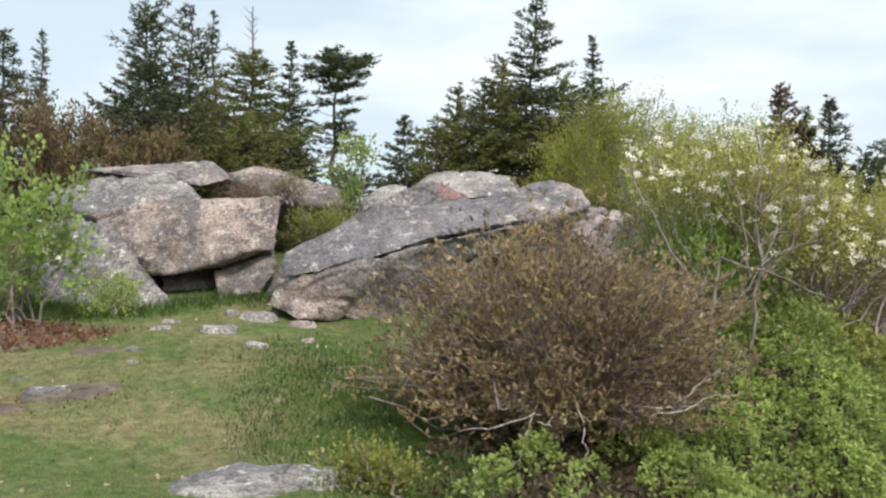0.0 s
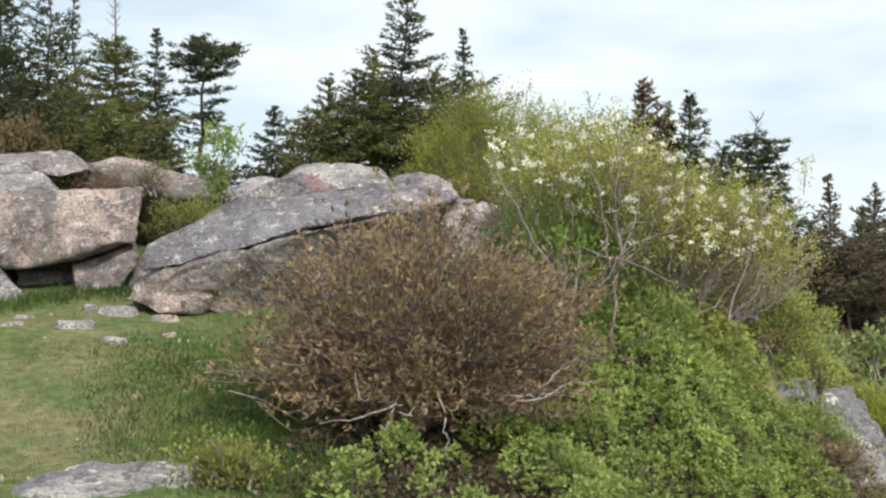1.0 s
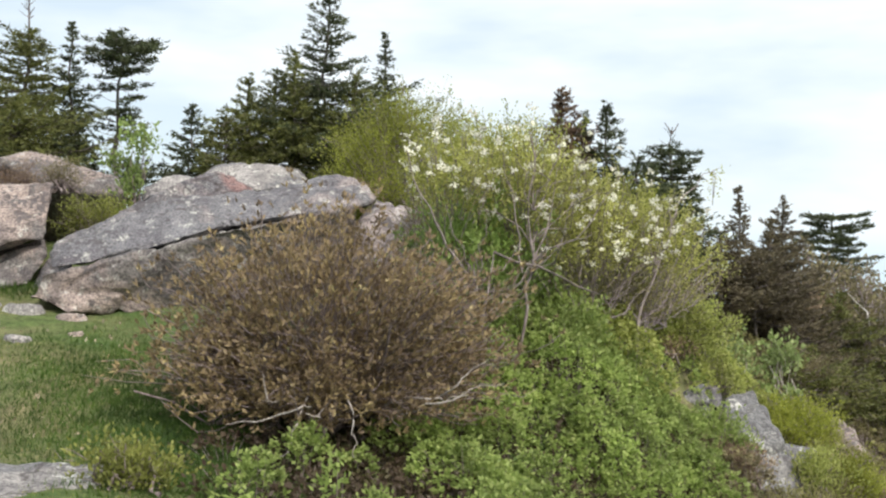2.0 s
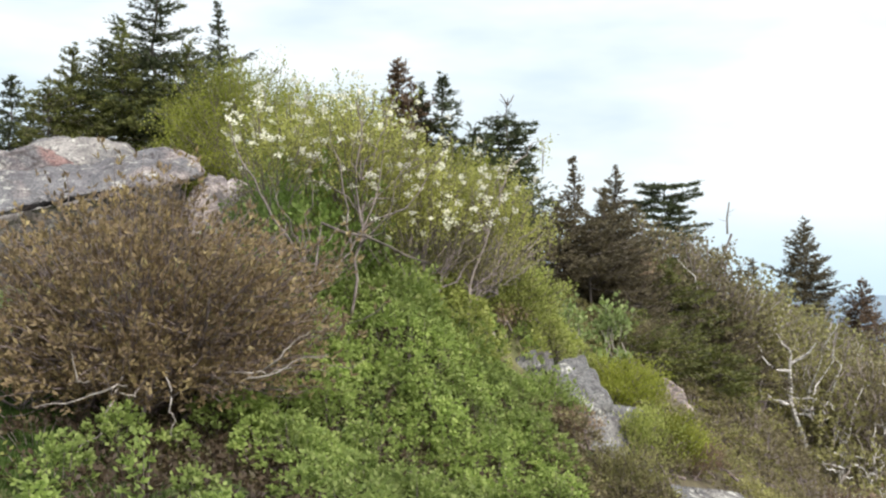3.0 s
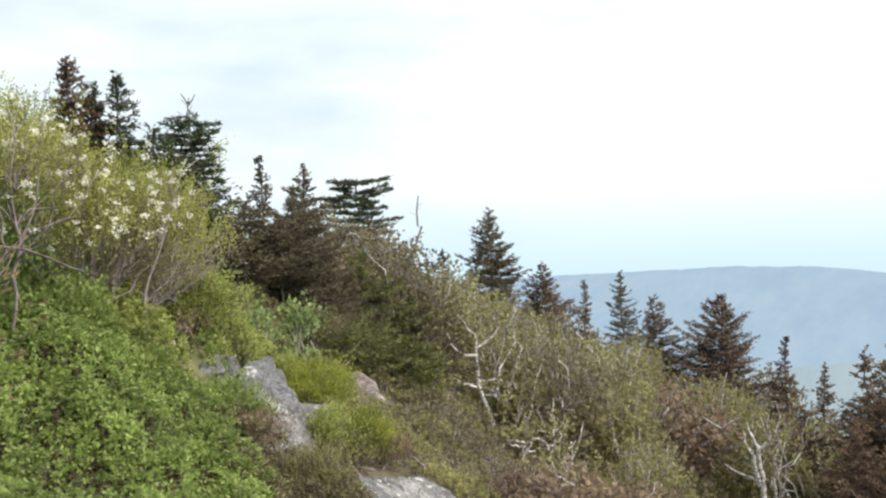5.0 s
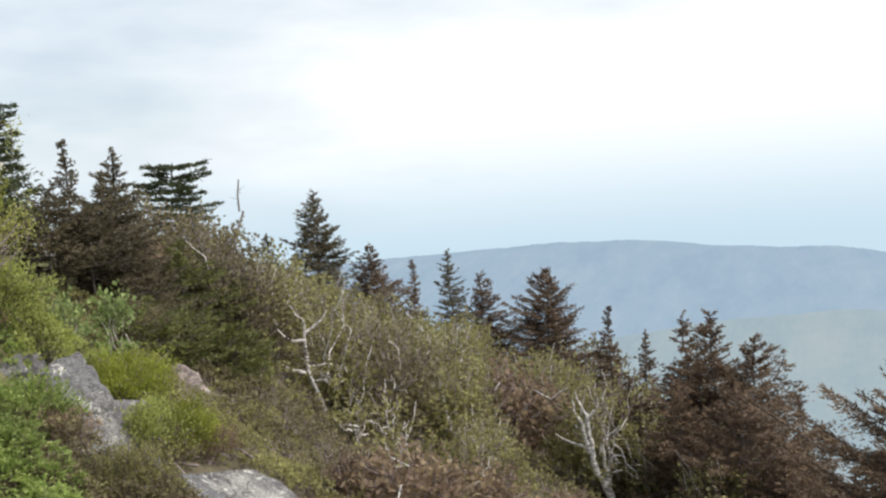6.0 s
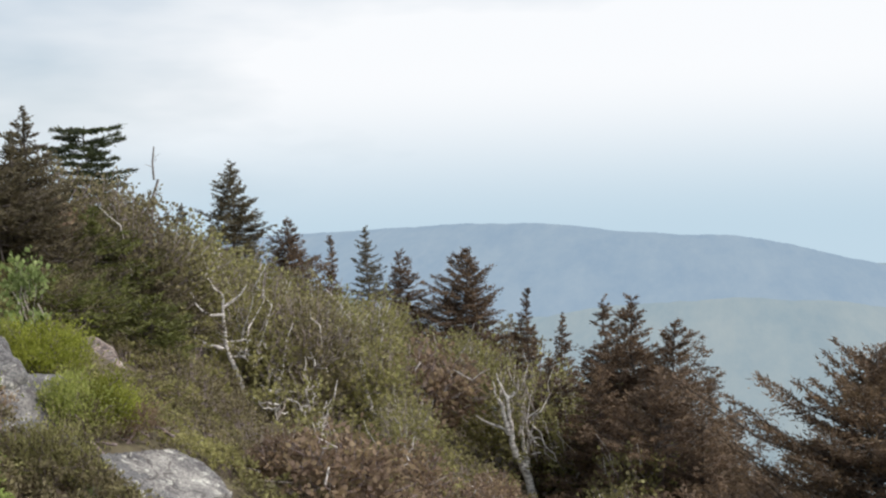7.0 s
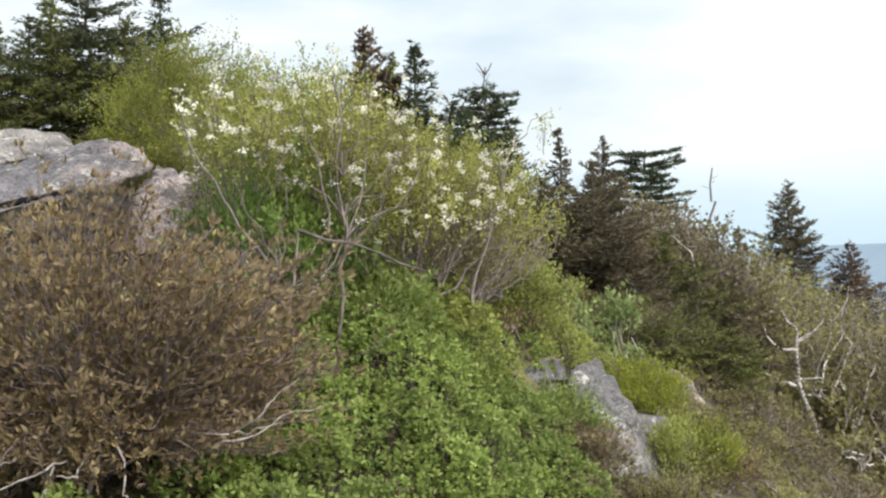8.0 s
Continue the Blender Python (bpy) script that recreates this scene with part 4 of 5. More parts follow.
bush("rock_shrub", (-2.15, 14.5, 2.15), (0.25, 0.2, 0.2), (0, 0, 0.15), 120, 12, (0.035, 0.014), M_OLIVE, M_TWIG,
     "tuft of olive heath between the boulders", seed=28)
bush("green_shrub", on_ground(-3.55, 11.35), (0.28, 0.2, 0.28), (0, 0, 0.2), 140, 12, (0.04, 0.02), M_GREEN, M_TWIG,
     "low green shrub at the foot of the pale boulder", seed=29)

# right-hand slope
bush("grey_leaf_shrub", on_ground(6.68, 11.6), (0.24, 0.22, 0.66), (0, 0, 0.66), 55, 9, (0.070, 0.054), M_PALE_LEAF, M_PALE_TWIG,
     "upright shrub with round pale green leaves", seed=31, ragged=0.4)
bush("grey_leaf_shrub", on_ground(5.95, 11.75), (0.30, 0.28, 0.36), (0, 0, 0.42), 70, 9, (0.060, 0.046), M_PALE_LEAF, M_PALE_TWIG,
     "low shrub with round pale green leaves beside the mound", seed=48, ragged=0.4)
bush("cushion_shrub", on_ground(6.05, 10.5, 0.05), (0.60, 0.5, 0.30), (0, 0, 0.20), 700, 14, (0.035, 0.016), M_WILLOW, M_TWIG,
     "low cushion of olive green heath beside the ledge", seed=32, upright=0.9)
bush("cushion_shrub", on_ground(6.2, 9.75), (0.46, 0.4, 0.36), (0, 0, 0.22), 600, 14, (0.036, 0.018), M_WILLOW, M_TWIG,
     "taller cushion of olive green heath beside the ledge", seed=33, upright=0.9)
bush("cushion_shrub", on_ground(7.6, 13.3), (0.7, 0.6, 0.4), (0, 0, 0.3), 400, 12, (0.04, 0.016), M_OLIVE, M_TWIG,
     "low heath beside the rounded boulder", seed=34, upright=0.9)
bush("cushion_shrub", on_ground(4.35, 9.95), (0.24, 0.2, 0.16), (0, 0, 0.12), 150, 12, (0.040, 0.016), M_RUSSET, M_TWIG,
     "brown heath above the broken ledge", seed=44, upright=0.6)
bush("cushion_shrub", on_ground(4.55, 9.35), (0.30, 0.22, 0.22), (0, 0, 0.15), 220, 12, (0.042, 0.022), M_GREEN, M_TWIG,
     "green heath below the broken ledge", seed=45, upright=0.6)
bush("cushion_shrub", on_ground(4.78, 9.05), (0.22, 0.20, 0.20), (0, 0, 0.15), 160, 12, (0.040, 0.016), M_RUSSET, M_TWIG,
     "brown heath lapping over the edge of the ledge", seed=41, upright=0.6)
bush("cushion_shrub", on_ground(4.85, 9.45), (0.20, 0.16, 0.16), (0, 0, 0.12), 120, 12, (0.042, 0.022), M_GREEN, M_TWIG,
     "green heath lapping over the edge of the ledge", seed=42, upright=0.6)
bush("cushion_shrub", on_ground(5.75, 9.45), (0.30, 0.25, 0.32), (0, 0, 0.25), 260, 12, (0.042, 0.022), M_LIME, M_TWIG,
     "green heath lapping over the edge of the ledge", seed=43, upright=0.6)
bush("cushion_shrub", on_ground(6.58, 9.85), (0.34, 0.26, 0.22), (0, 0, 0.14), 240, 12, (0.040, 0.018), M_RUSSET, M_TWIG,
     "brown heath behind the broad slab", seed=46, upright=0.6)
bush("cushion_shrub", on_ground(5.95, 9.40), (0.30, 0.24, 0.22), (0, 0, 0.14), 220, 12, (0.040, 0.018), M_OLIVE, M_TWIG,
     "olive heath behind the broad slab", seed=47, upright=0.6)
bush("cushion_shrub", on_ground(5.05, 8.35), (0.4, 0.35, 0.26), (0, 0, 0.22), 320, 12, (0.035, 0.016), M_KHAKI, M_TWIG,
     "low heath below the ledge", seed=35, upright=0.9)
bush("green_shrub", on_ground(-0.42, 6.50), (0.23, 0.22, 0.15), (0, 0, 0.12), 210, 11, (0.034, 0.021), M_CUSHION, M_TWIG,
     "low green shrub beside the flat slab", seed=36, upright=0.7)

# ---- low shrub cover ----


def low_cover(name, label, seed, box, edge_l, edge_r, n_lumps, size, per_lump, leaf, leaf_mat, tall=(0.16, 0.36), clear=(), per=14, thin=1.0, spaced=0.0, shoots=1600, shoot_mat=None):
    """Heath in rounded clumps: upright shoots with leaf whorls, dark gaps between the clumps."""
    rng = np.random.default_rng(seed)
    lx, ly = rng.uniform(box[0], box[1], n_lumps * 6), rng.uniform(box[2], box[3], n_lumps * 6)
    keep = (lx > np.interp(ly, *edge_l)) & (lx < np.interp(ly, *edge_r))
    keep &= rng.uniform(0, 1, len(lx)) < 0.25 + np.maximum(np.interp(ly, [0, 7.4, 8.2], [thin, thin, 1.0]), np.interp(lx + 0.6 * (ly - 7.0), [1.5, 3.2], [thin, 1.0]))
    for cx, cy, cr in clear:
        keep &= np.hypot(lx - cx, ly - cy) > cr
    lx, ly = lx[keep], ly[keep]
    lr = rng.uniform(*size, len(lx))
    chosen = []
    for a in range(len(lx)):
        sparse = thin < 1 and lx[a] + 0.6 * (ly[a] - 7.0) < 1.75
        if sparse:
            lr[a] *= 0.6
        if len(chosen) < n_lumps and all(math.hypot(lx[a] - lx[b], ly[a] - ly[b]) > spaced * (2.6 if sparse else 1.0) * (lr[a] + lr[b]) for b in chosen):
            chosen.append(a)
    lx, ly, lr = lx[chosen], ly[chosen], lr[chosen]
    m = len(lx)
    lh = rng.uniform(*tall, m)
    i = np.repeat(np.arange(m), (per_lump * (lr / np.mean(size)) ** 2).astype(int))
    a, q = rng.uniform(0, 2 * math.pi, len(i)), rng.uniform(0, 1, len(i)) ** 0.62
    x, y = lx[i] + lr[i] * q * np.cos(a), ly[i] + lr[i] * q * np.sin(a)
    g = ground_height(x, y)
    z = lh[i] * np.sqrt(np.clip(1.06 - q ** 2, 0, 1)) * rng.uniform(0.72, 1.1, len(i)) + 0.03
    tip = np.stack([x + 0.10 * q * np.cos(a) * lr[i], y + 0.10 * q * np.sin(a) * lr[i], g + z], axis=1)
    foot = np.stack([lx[i] + (x - lx[i]) * 0.55, ly[i] + (y - ly[i]) * 0.55, g - 0.03], axis=1)
    k = np.repeat(np.arange(len(i)), per)
    crown = rng.uniform(0, 1, (len(k), 1)) < 0.55
    s = 1 - np.where(crown, 0.02, 0.40) * rng.uniform(0, 1, len(k))[:, None] ** 2.0
    at_l = foot[k] + (tip[k] - foot[k]) * s + rng.normal(0, 1, (len(k), 3)) * np.where(crown, 0.006, 0.024)
    out = np.stack([np.cos(a) * q, np.sin(a) * q, np.full(len(a), 0.6)], axis=1)
    along = rng.normal(0, 0.65, at_l.shape) * np.array([1, 1, 0.6]) + out[k] * 0.7
    top = thing(name, (0, 0, 0), label, "shrubs", kind="stuff")
    part("foliage", leaf_mesh("foliage", rng, at_l, along, *leaf), leaf_mat, top, kind="stuff")
    st = rng.permutation(len(i))[:shoots]
    part("shoots", tube_mesh("shoots", [[(foot[j], 0.006 if shoot_mat else 0.004), (tip[j] + (tip[j] - foot[j]) * (0.12 if shoot_mat else 0.0), 0.002)] for j in st], 3), shoot_mat or M_TWIG, top, kind="stuff")


low_cover("low_shrub_cover", "dense knee-high heath of fresh green leaves", 61, (-0.4, 5.3, 5.2, 10.9),
          ([5.2, 6.4, 7.2, 8.0, 10.9], [0.2, 0.1, 0.5, 1.6, 2.4]), ([5.2, 6.5, 8.0, 9.2, 10.9], [3.6, 3.9, 4.2, 4.5, 5.0]), 190, (0.16, 0.42), 92, (0.043, 0.025), M_GREEN, (0.18, 0.48), clear=((4.55, 9.62, 0.50),), per=13, thin=0.13, spaced=0.46)
low_cover("mound_heath", "bright green heath crowning the mound", 66, (2.7, 5.9, 9.3, 11.6),
          ([9.3, 10.9, 11.6], [2.9, 3.2, 4.3]), ([9.3, 9.6, 10.2, 10.5, 11.0, 11.6], [4.2, 4.5, 4.95, 5.45, 5.75, 5.7]), 130, (0.22, 0.40), 85, (0.046, 0.026), M_LIME, (0.32, 0.58), clear=((4.58, 9.65, 0.56), (5.3, 10.0, 0.42)), per=11, spaced=0.33)
low_cover("brown_heath", "olive and brown heath between the green cover and the ledges", 67, (3.3, 6.2, 5.2, 9.4),
          ([5.2, 6.5, 8.0, 9.4], [3.5, 3.8, 4.1, 4.4]), ([5.2, 7.0, 8.0, 8.8, 9.4], [6.0, 5.9, 5.6, 5.1, 4.9]), 75, (0.16, 0.36), 60, (0.046, 0.024), M_OLIVE, (0.14, 0.36), clear=((6.4, 9.0, 0.9), (5.15, 9.3, 0.6)), per=10, spaced=0.40)
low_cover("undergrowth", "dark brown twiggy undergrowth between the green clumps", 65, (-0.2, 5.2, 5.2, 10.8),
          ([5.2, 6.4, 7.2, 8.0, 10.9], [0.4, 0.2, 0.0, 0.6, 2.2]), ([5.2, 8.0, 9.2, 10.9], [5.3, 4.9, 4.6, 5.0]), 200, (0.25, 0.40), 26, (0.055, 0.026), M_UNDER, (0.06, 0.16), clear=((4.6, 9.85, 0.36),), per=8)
low_cover("low_heath", "low olive and brown heath between the ledges", 62, (4.2, 9.6, 6.8, 15.0),
          ([6.8, 9.0, 10.0, 11.5, 12.2, 15.0], [4.9, 4.7, 5.9, 6.1, 5.0, 5.4]), ([6.8, 9.0, 11.5, 15.0], [8.0, 8.6, 8.8, 9.4]), 110, (0.2, 0.45), 36, (0.050, 0.027), M_KHAKI, (0.12, 0.34), per=9, clear=((4.9, 10.8, 0.7), (5.2, 9.6, 0.75), (6.5, 9.0, 0.95), (6.0, 8.2, 0.5), (8.25, 12.85, 0.7), (7.8, 12.1, 0.25), (5.0, 9.0, 0.4)))
low_cover("slope_scrub", "waist-high brown and olive scrub covering the slope", 63, (6.5, 22, 5.5, 20.5),
          ([5.5, 9.0, 11.0, 13.0, 16.0, 20.5], [7.6, 8.2, 8.6, 9.0, 8.8, 9.0]), ([5.5, 8.0, 14.0, 20.5], [15.5, 17.5, 21.0, 17.0]), 330, (0.38, 0.8), 30, (0.080, 0.050), M_KHAKI, (0.30, 0.85), per=7, shoots=4500, shoot_mat=M_BIRCH_TWIG, clear=((8.25, 12.85, 0.8), (7.7, 12.0, 0.7), (11.3, 13.6, 1.0), (10.7, 12.7, 0.9), (10.1, 11.9, 0.9), (9.5, 11.2, 0.8), (11.6, 13.1, 0.8), (10.9, 12.3, 0.7), (11.4, 12.4, 0.6), (16.3, 11.8, 1.0), (13.1, 9.6, 0.7), (15.7, 11.4, 0.9), (14.9, 10.8, 0.8), (14.0, 10.2, 0.7), (8.9, 14.0, 0.8)))
low_cover("ground_heath", "low olive heath on the open slope below the birches", 68, (8.0, 12.8, 9.8, 14.2),
          ([9.8, 14.2], [8.2, 8.8]), ([9.8, 14.2], [12.0, 12.6]), 110, (0.25, 0.45), 34, (0.056, 0.032), M_OLIVE, (0.08, 0.30), per=7, shoots=3000, shoot_mat=M_BIRCH_TWIG, clear=((8.25, 12.85, 0.6),))
low_cover("brown_scrub", "brown budding scrub at the foot of the ledges", 64, (6.5, 14, 5.5, 14.5),
          ([5.5, 9.0, 11.0, 14.5], [7.4, 7.9, 8.6, 9.6]), ([5.5, 14.5], [11.5, 13.0]), 100, (0.3, 0.6), 30, (0.056, 0.028), M_OLIVE, (0.25, 0.60), per=11, shoots=2500, shoot_mat=M_BIRCH_TWIG, clear=((8.25, 12.85, 0.8), (6.5, 9.0, 1.0), (11.3, 13.6, 1.0), (10.7, 12.7, 0.9), (10.1, 11.9, 0.8), (9.5, 11.2, 0.7), (11.5, 12.9, 0.8)))


def grass(name, label, n, box, inside, tall, material, seed, lean=0.35, wide=0.006):
    rng = np.random.default_rng(seed)
    x, y = rng.uniform(box[0], box[1], n), rng.uniform(box[2], box[3], n)
    k = inside(x, y, rng)
    x, y = x[k], y[k]
    at_g = np.stack([x, y, ground_height(x, y) - 0.005], axis=1)
    along = rng.normal(0, lean, at_g.shape) + np.array([0, 0, 1.0])
    me = blade_mesh(name, rng, at_g, along, tall, wide * 1.3) if tall < 1 and wide < 0.02 else leaf_mesh(name, rng, at_g, along, tall, wide)
    me.materials.append(material)
    tagged(new(name, me), label, "grass", kind="stuff")


def patchy(scale, low, seed):
    def inside(x, y, rng):
        v = np.array([noise.noise((a * scale, b * scale, seed)) for a, b in zip(x, y)])
        return v + rng.normal(0, 0.15, len(x)) > low
    return inside


grass("turf_grass", "short green and straw grass of the clearing", 55000, (-6, 1.2, 4.5, 12.2), patchy(0.9, -0.15, 3.0), 0.035, M_GRASS, 71, 0.6)
grass("long_grass", "longer dark green grass beside the brown shrub", 70000, (-2.5, 1.1, 5.8, 11.0),
      lambda x, y, rng: ((x + 0.35 + 0.32 * (y - 7.8)) / 1.20) ** 2 + ((y - 8.1) / 2.4) ** 2 < rng.uniform(0.0, 1.25, len(x)), 0.065, M_LONG, 72, 0.5, 0.007)
grass("long_grass", "longer green grass along the foot of the rocks", 9000, (-5.2, -1.6, 11.0, 12.8),
      lambda x, y, rng: np.abs(y - 11.75 - 0.35 * np.sin(2 * x)) < rng.uniform(0.1, 0.45, len(x)), 0.14, M_LONG, 73, 0.35, 0.008)
grass("dry_litter", "dead leaves and dry straw under the bush", 22000, (-6.8, -3.0, 9.6, 11.6),
      lambda x, y, rng: ((x + 4.7) / 1.5) ** 2 + ((y - 10.6) / 0.5) ** 2 < rng.uniform(0.4, 1.1, len(x)), 0.06, M_STRAW, 74, 1.5, 0.03)


def soil_patch(label, x, y, w, d, seed, turn=0.0):
    """Bare ground worn through the turf: a low cushion of soil with a ragged rim."""
    rng = np.random.default_rng(seed)
    rings, k = 9, 48
    c, sn = math.cos(radians(turn)), math.sin(radians(turn))
    a = np.linspace(0, 2 * math.pi, k + 1)[:-1]
    rim = np.array([1 + 0.32 * noise.noise((math.cos(t) * 1.6, math.sin(t) * 1.6, seed)) + 0.22 * noise.noise((math.cos(t) * 5, math.sin(t) * 5, seed)) for t in a])
    verts = [(x, y, float(ground_height(x, y)) + 0.016)]
    for q in range(1, rings + 1):
        f = q / rings
        u, v = np.cos(a) * w * 0.5 * f * rim, np.sin(a) * d * 0.5 * f * rim
        px, py = x + c * u - sn * v, y + sn * u + c * v
        pz = ground_height(px, py) + 0.016 * (1 - f ** 3) + rng.normal(0, 0.003, k) - (0.012 if q == rings else 0)
        verts += list(zip(px, py, pz))
    bm = bmesh.new()
    vs = [bm.verts.new(p) for p in verts]
    for t in range(k):
        bm.faces.new((vs[0], vs[1 + t], vs[1 + (t + 1) % k]))
        for q in range(rings - 1):
            o, p = 1 + q * k, 1 + (q + 1) * k
            bm.faces.new((vs[o + t], vs[p + t], vs[p + (t + 1) % k], vs[o + (t + 1) % k]))
    me = bpy.data.meshes.new("soil_patch")
    bm.to_mesh(me)
    bm.free()
    me.polygons.foreach_set("use_smooth", np.ones(len(me.polygons), dtype=bool))
    me.materials.append(M_SOIL)
    tagged(new("soil_patch", me), label, "soil", kind="structure")


soil_patch("bare brown soil round the sunken stone", -3.15, 8.80, 0.95, 0.40, 3, 14)
soil_patch("bare brown soil worn through the turf", -3.65, 8.35, 0.6, 0.42, 4, 8)
soil_patch("small scrape of bare soil in the turf", -3.35, 10.0, 0.5, 0.25, 5, 5)
soil_patch("brown soil under the leaf litter", -4.7, 10.55, 2.6, 1.0, 6, 0)
grass("dry_litter", "dead leaves and crumbs on the bare soil", 900, (-4.3, -2.4, 8.0, 9.2),
      lambda x, y, rng: ((x + 3.35) / 0.9) ** 2 + ((y - 8.6) / 0.45) ** 2 < rng.uniform(0.2, 1.1, len(x)), 0.035, M_STRAW, 76, 1.5, 0.022)
grass("fallen_leaves", "scattered pale dead leaves on the turf", 260, (-5.0, 0.0, 6.3, 11.4), lambda x, y, rng: x + 0.2 * y < 1.9, 0.05, M_PALE_LITTER, 77, 1.6, 0.035)

# ---- spruces ----


def spruce_parts(top, seed, h, r, clear=0.06, gap=0.12, droop=0.10, shape="cone", needles=None, wind=0.3, bare_tip=0.0, dense=1.0, blade=(0.078, 0.031), lean=None, step=0.0, lumpy=0.34):
    """A weather-beaten spruce: tapered trunk, tiers of limbs, each limb a flat pad of needle sprays, the outline in lumps."""
    needles = needles or M_NEEDLE
    rng = np.random.default_rng(seed)
    r = r * 1.40
    lean = np.array(lean) if lean else rng.normal(0, 0.02, 2)
    trunk = []
    for i in range(9):
        s = i / 8
        trunk.append((np.array([lean[0] * h * s + rng.normal(0, 0.008) * h * (0 < i < 8), lean[1] * h * s + rng.normal(0, 0.008) * h * (0 < i < 8), h * s - 0.05]), (0.020 if shape == "flat" else 0.013) * h * (1 - 0.93 * s) + (0.004 if bare_tip else 0.003)))
    stem = part("trunk", tube_mesh("trunk", [trunk], 7), M_BARK, top)
    tp = np.array([p for p, q in trunk])
    limbs, at_l, along, sizes = [], [], [], []
    z, wind_az = clear * h, rng.uniform(0, 2 * math.pi)
    while z < h * 0.985:
        f = z / h
        g = max(0.0, (f - clear) / (1 - clear))
        if shape == "cone":
            reach = r * (1 - f) ** 0.86 * min(1.0, 0.6 + f * 2.0)
        elif shape == "flat":
            reach = r * (0.70 if f < 0.87 else 1.1) * (1.0 if f < 0.95 else 0.45)
        elif shape == "snag":
            reach = r * (0.95 - 0.75 * f)
        elif shape == "blunt":
            reach = r * (0.95 - 0.42 * f)
        elif shape == "tiers":
            reach = r * (1.15 - 0.50 * g)
        elif shape == "spire":
            reach = r * (0.95 if f < 0.5 else 0.95 - 0.75 * (f - 0.5) / 0.22 if f < 0.72 else 0.34 * (1 - f) / 0.28 + 0.03)
        else:
            reach = r * (0.62 + 0.38 * math.sin(math.pi * min(1, g * 1.05)) ** 0.7) * (1 - f ** 4)
        reach = max(reach, 0.03)
        mid = np.array([np.interp(z, tp[:, 2], tp[:, 0]), np.interp(z, tp[:, 2], tp[:, 1]), z])
        tier = rng.uniform(0.78, 1.16)
        count = max(4, int(rng.integers(7, 11) * (1.0 if f < 0.75 or shape in ("flat", "tiers") else 0.75)))
        az0 = rng.uniform(0, 2 * math.pi)
        flat = shape in ("flat", "tiers", "blunt")
        for b in range(count):
            az = az0 + 2 * math.pi * (b + rng.uniform(-0.4, 0.4)) / count
            base = mid + np.array([0, 0, rng.normal(0, {"tiers": 0.03, "flat": 0.09}.get(shape, 0.05))])
            bulge = 1 + 2.0 * lumpy * noise.noise((1.3 * math.cos(az) + seed, 1.3 * math.sin(az), 1.7 * z))
            L = reach * tier * bulge * rng.uniform(0.72, 1.16) * (1 + wind * math.cos(az - wind_az))
            bare = f > 1 - bare_tip or rng.uniform() < gap + (0.45 if shape == "flat" and f < 0.87 else 0)
            if bare and rng.uniform() < 0.4:
                continue
            rise = rng.normal(0.03, 0.09) if flat else 0.7 * f ** 3 - droop + rng.normal(0, 0.12)
            d = np.array([math.cos(az), math.sin(az), rise])
            p0, p1 = base, base + d * L * 0.55
            p2 = base + np.array([d[0], d[1], rise + (0.06 if flat else 0.16)]) * L
            if f > 1 - bare_tip:
                p2 = p0 + np.array([d[0], d[1], 0.5]) * rng.uniform(0.05, 0.24)
                p1 = (p0 + p2) / 2
            if bare:
                limbs.append([(p0, 0.008), (p0 + (p1 - p0) * 0.6, 0.006), (p0 + (p2 - p0) * 0.7 + np.array([0, 0, 0.03]), 0.003)])
                continue
            limbs.append([(p0, 0.004 + 0.010 * L), (p1, 0.003 + 0.005 * L), (p2, 0.002)])
            m = max(7, int(L * 43 * dense))
            s = rng.uniform(0.10, 1.0, m)[:, None] ** 0.85
            q = np.where(s < 0.55, p0 + (p1 - p0) * s / 0.55, p1 + (p2 - p1) * (s - 0.55) / 0.45)
            side = np.where(rng.uniform(size=(m, 1)) < 0.5, 1.0, -1.0) * np.array([-math.sin(az), math.cos(az), 0])
            tw = unit(unit(d) * rng.uniform(0.3, 1.0, (m, 1)) + side * rng.uniform(0.3, 1.0, (m, 1)) + rng.normal(0, 0.10, (m, 3)))
            ln = (0.03 + 0.62 * L * s * (1.16 - s)) * rng.uniform(0.5, 1.2, (m, 1))
            for k in range(3):
                u = (k + rng.uniform(0, 1, (m, 1))) / 3
                at_l.append(q + tw * ln * u + rng.normal(0, 0.014, (m, 3)))
                along.append(tw + rng.normal(0, 0.45, (m, 3)) + np.array([0, 0, 0.16]))
                sizes.append(np.full(m, min(1.0, 0.45 + 1.5 * L)))
        z += step * rng.uniform(0.85, 1.15) if step else rng.uniform(0.09, 0.16) * (0.55 + 0.10 * h) * (0.45 if shape == "flat" and f > 0.87 else 1.3 if shape == "flat" else 1.0)
    if shape == "blunt":
        fork = np.array([tp[-1, 0], tp[-1, 1], h - 0.16])
        for dx in (-0.13, 0.10):
            part("dead_prong", tube_mesh("dead_prong", [wobble_line(rng, fork, fork + np.array([dx, 0, 0.17]), 0.014, 0.006, 5, 0.03)], 5), M_BARK, stem)
    if bare_tip == 0:
        s = 1 - 0.16 * rng.uniform(0, 1, (110, 1)) ** 0.75
        sizes.append(0.36 + 3.4 * (1 - s[:, 0]))
        at_l.append(np.stack([np.interp(s[:, 0] * h, tp[:, 2], tp[:, 0]), np.interp(s[:, 0] * h, tp[:, 2], tp[:, 1]), s[:, 0] * h - 0.06], axis=1))
        along.append(np.concatenate([rng.normal(0, 0.35, (110, 2)), np.ones((110, 1)) * 0.8], axis=1))
    part("branchwork", tube_mesh("branchwork", limbs, 3), M_BARK, stem, kind="stuff")
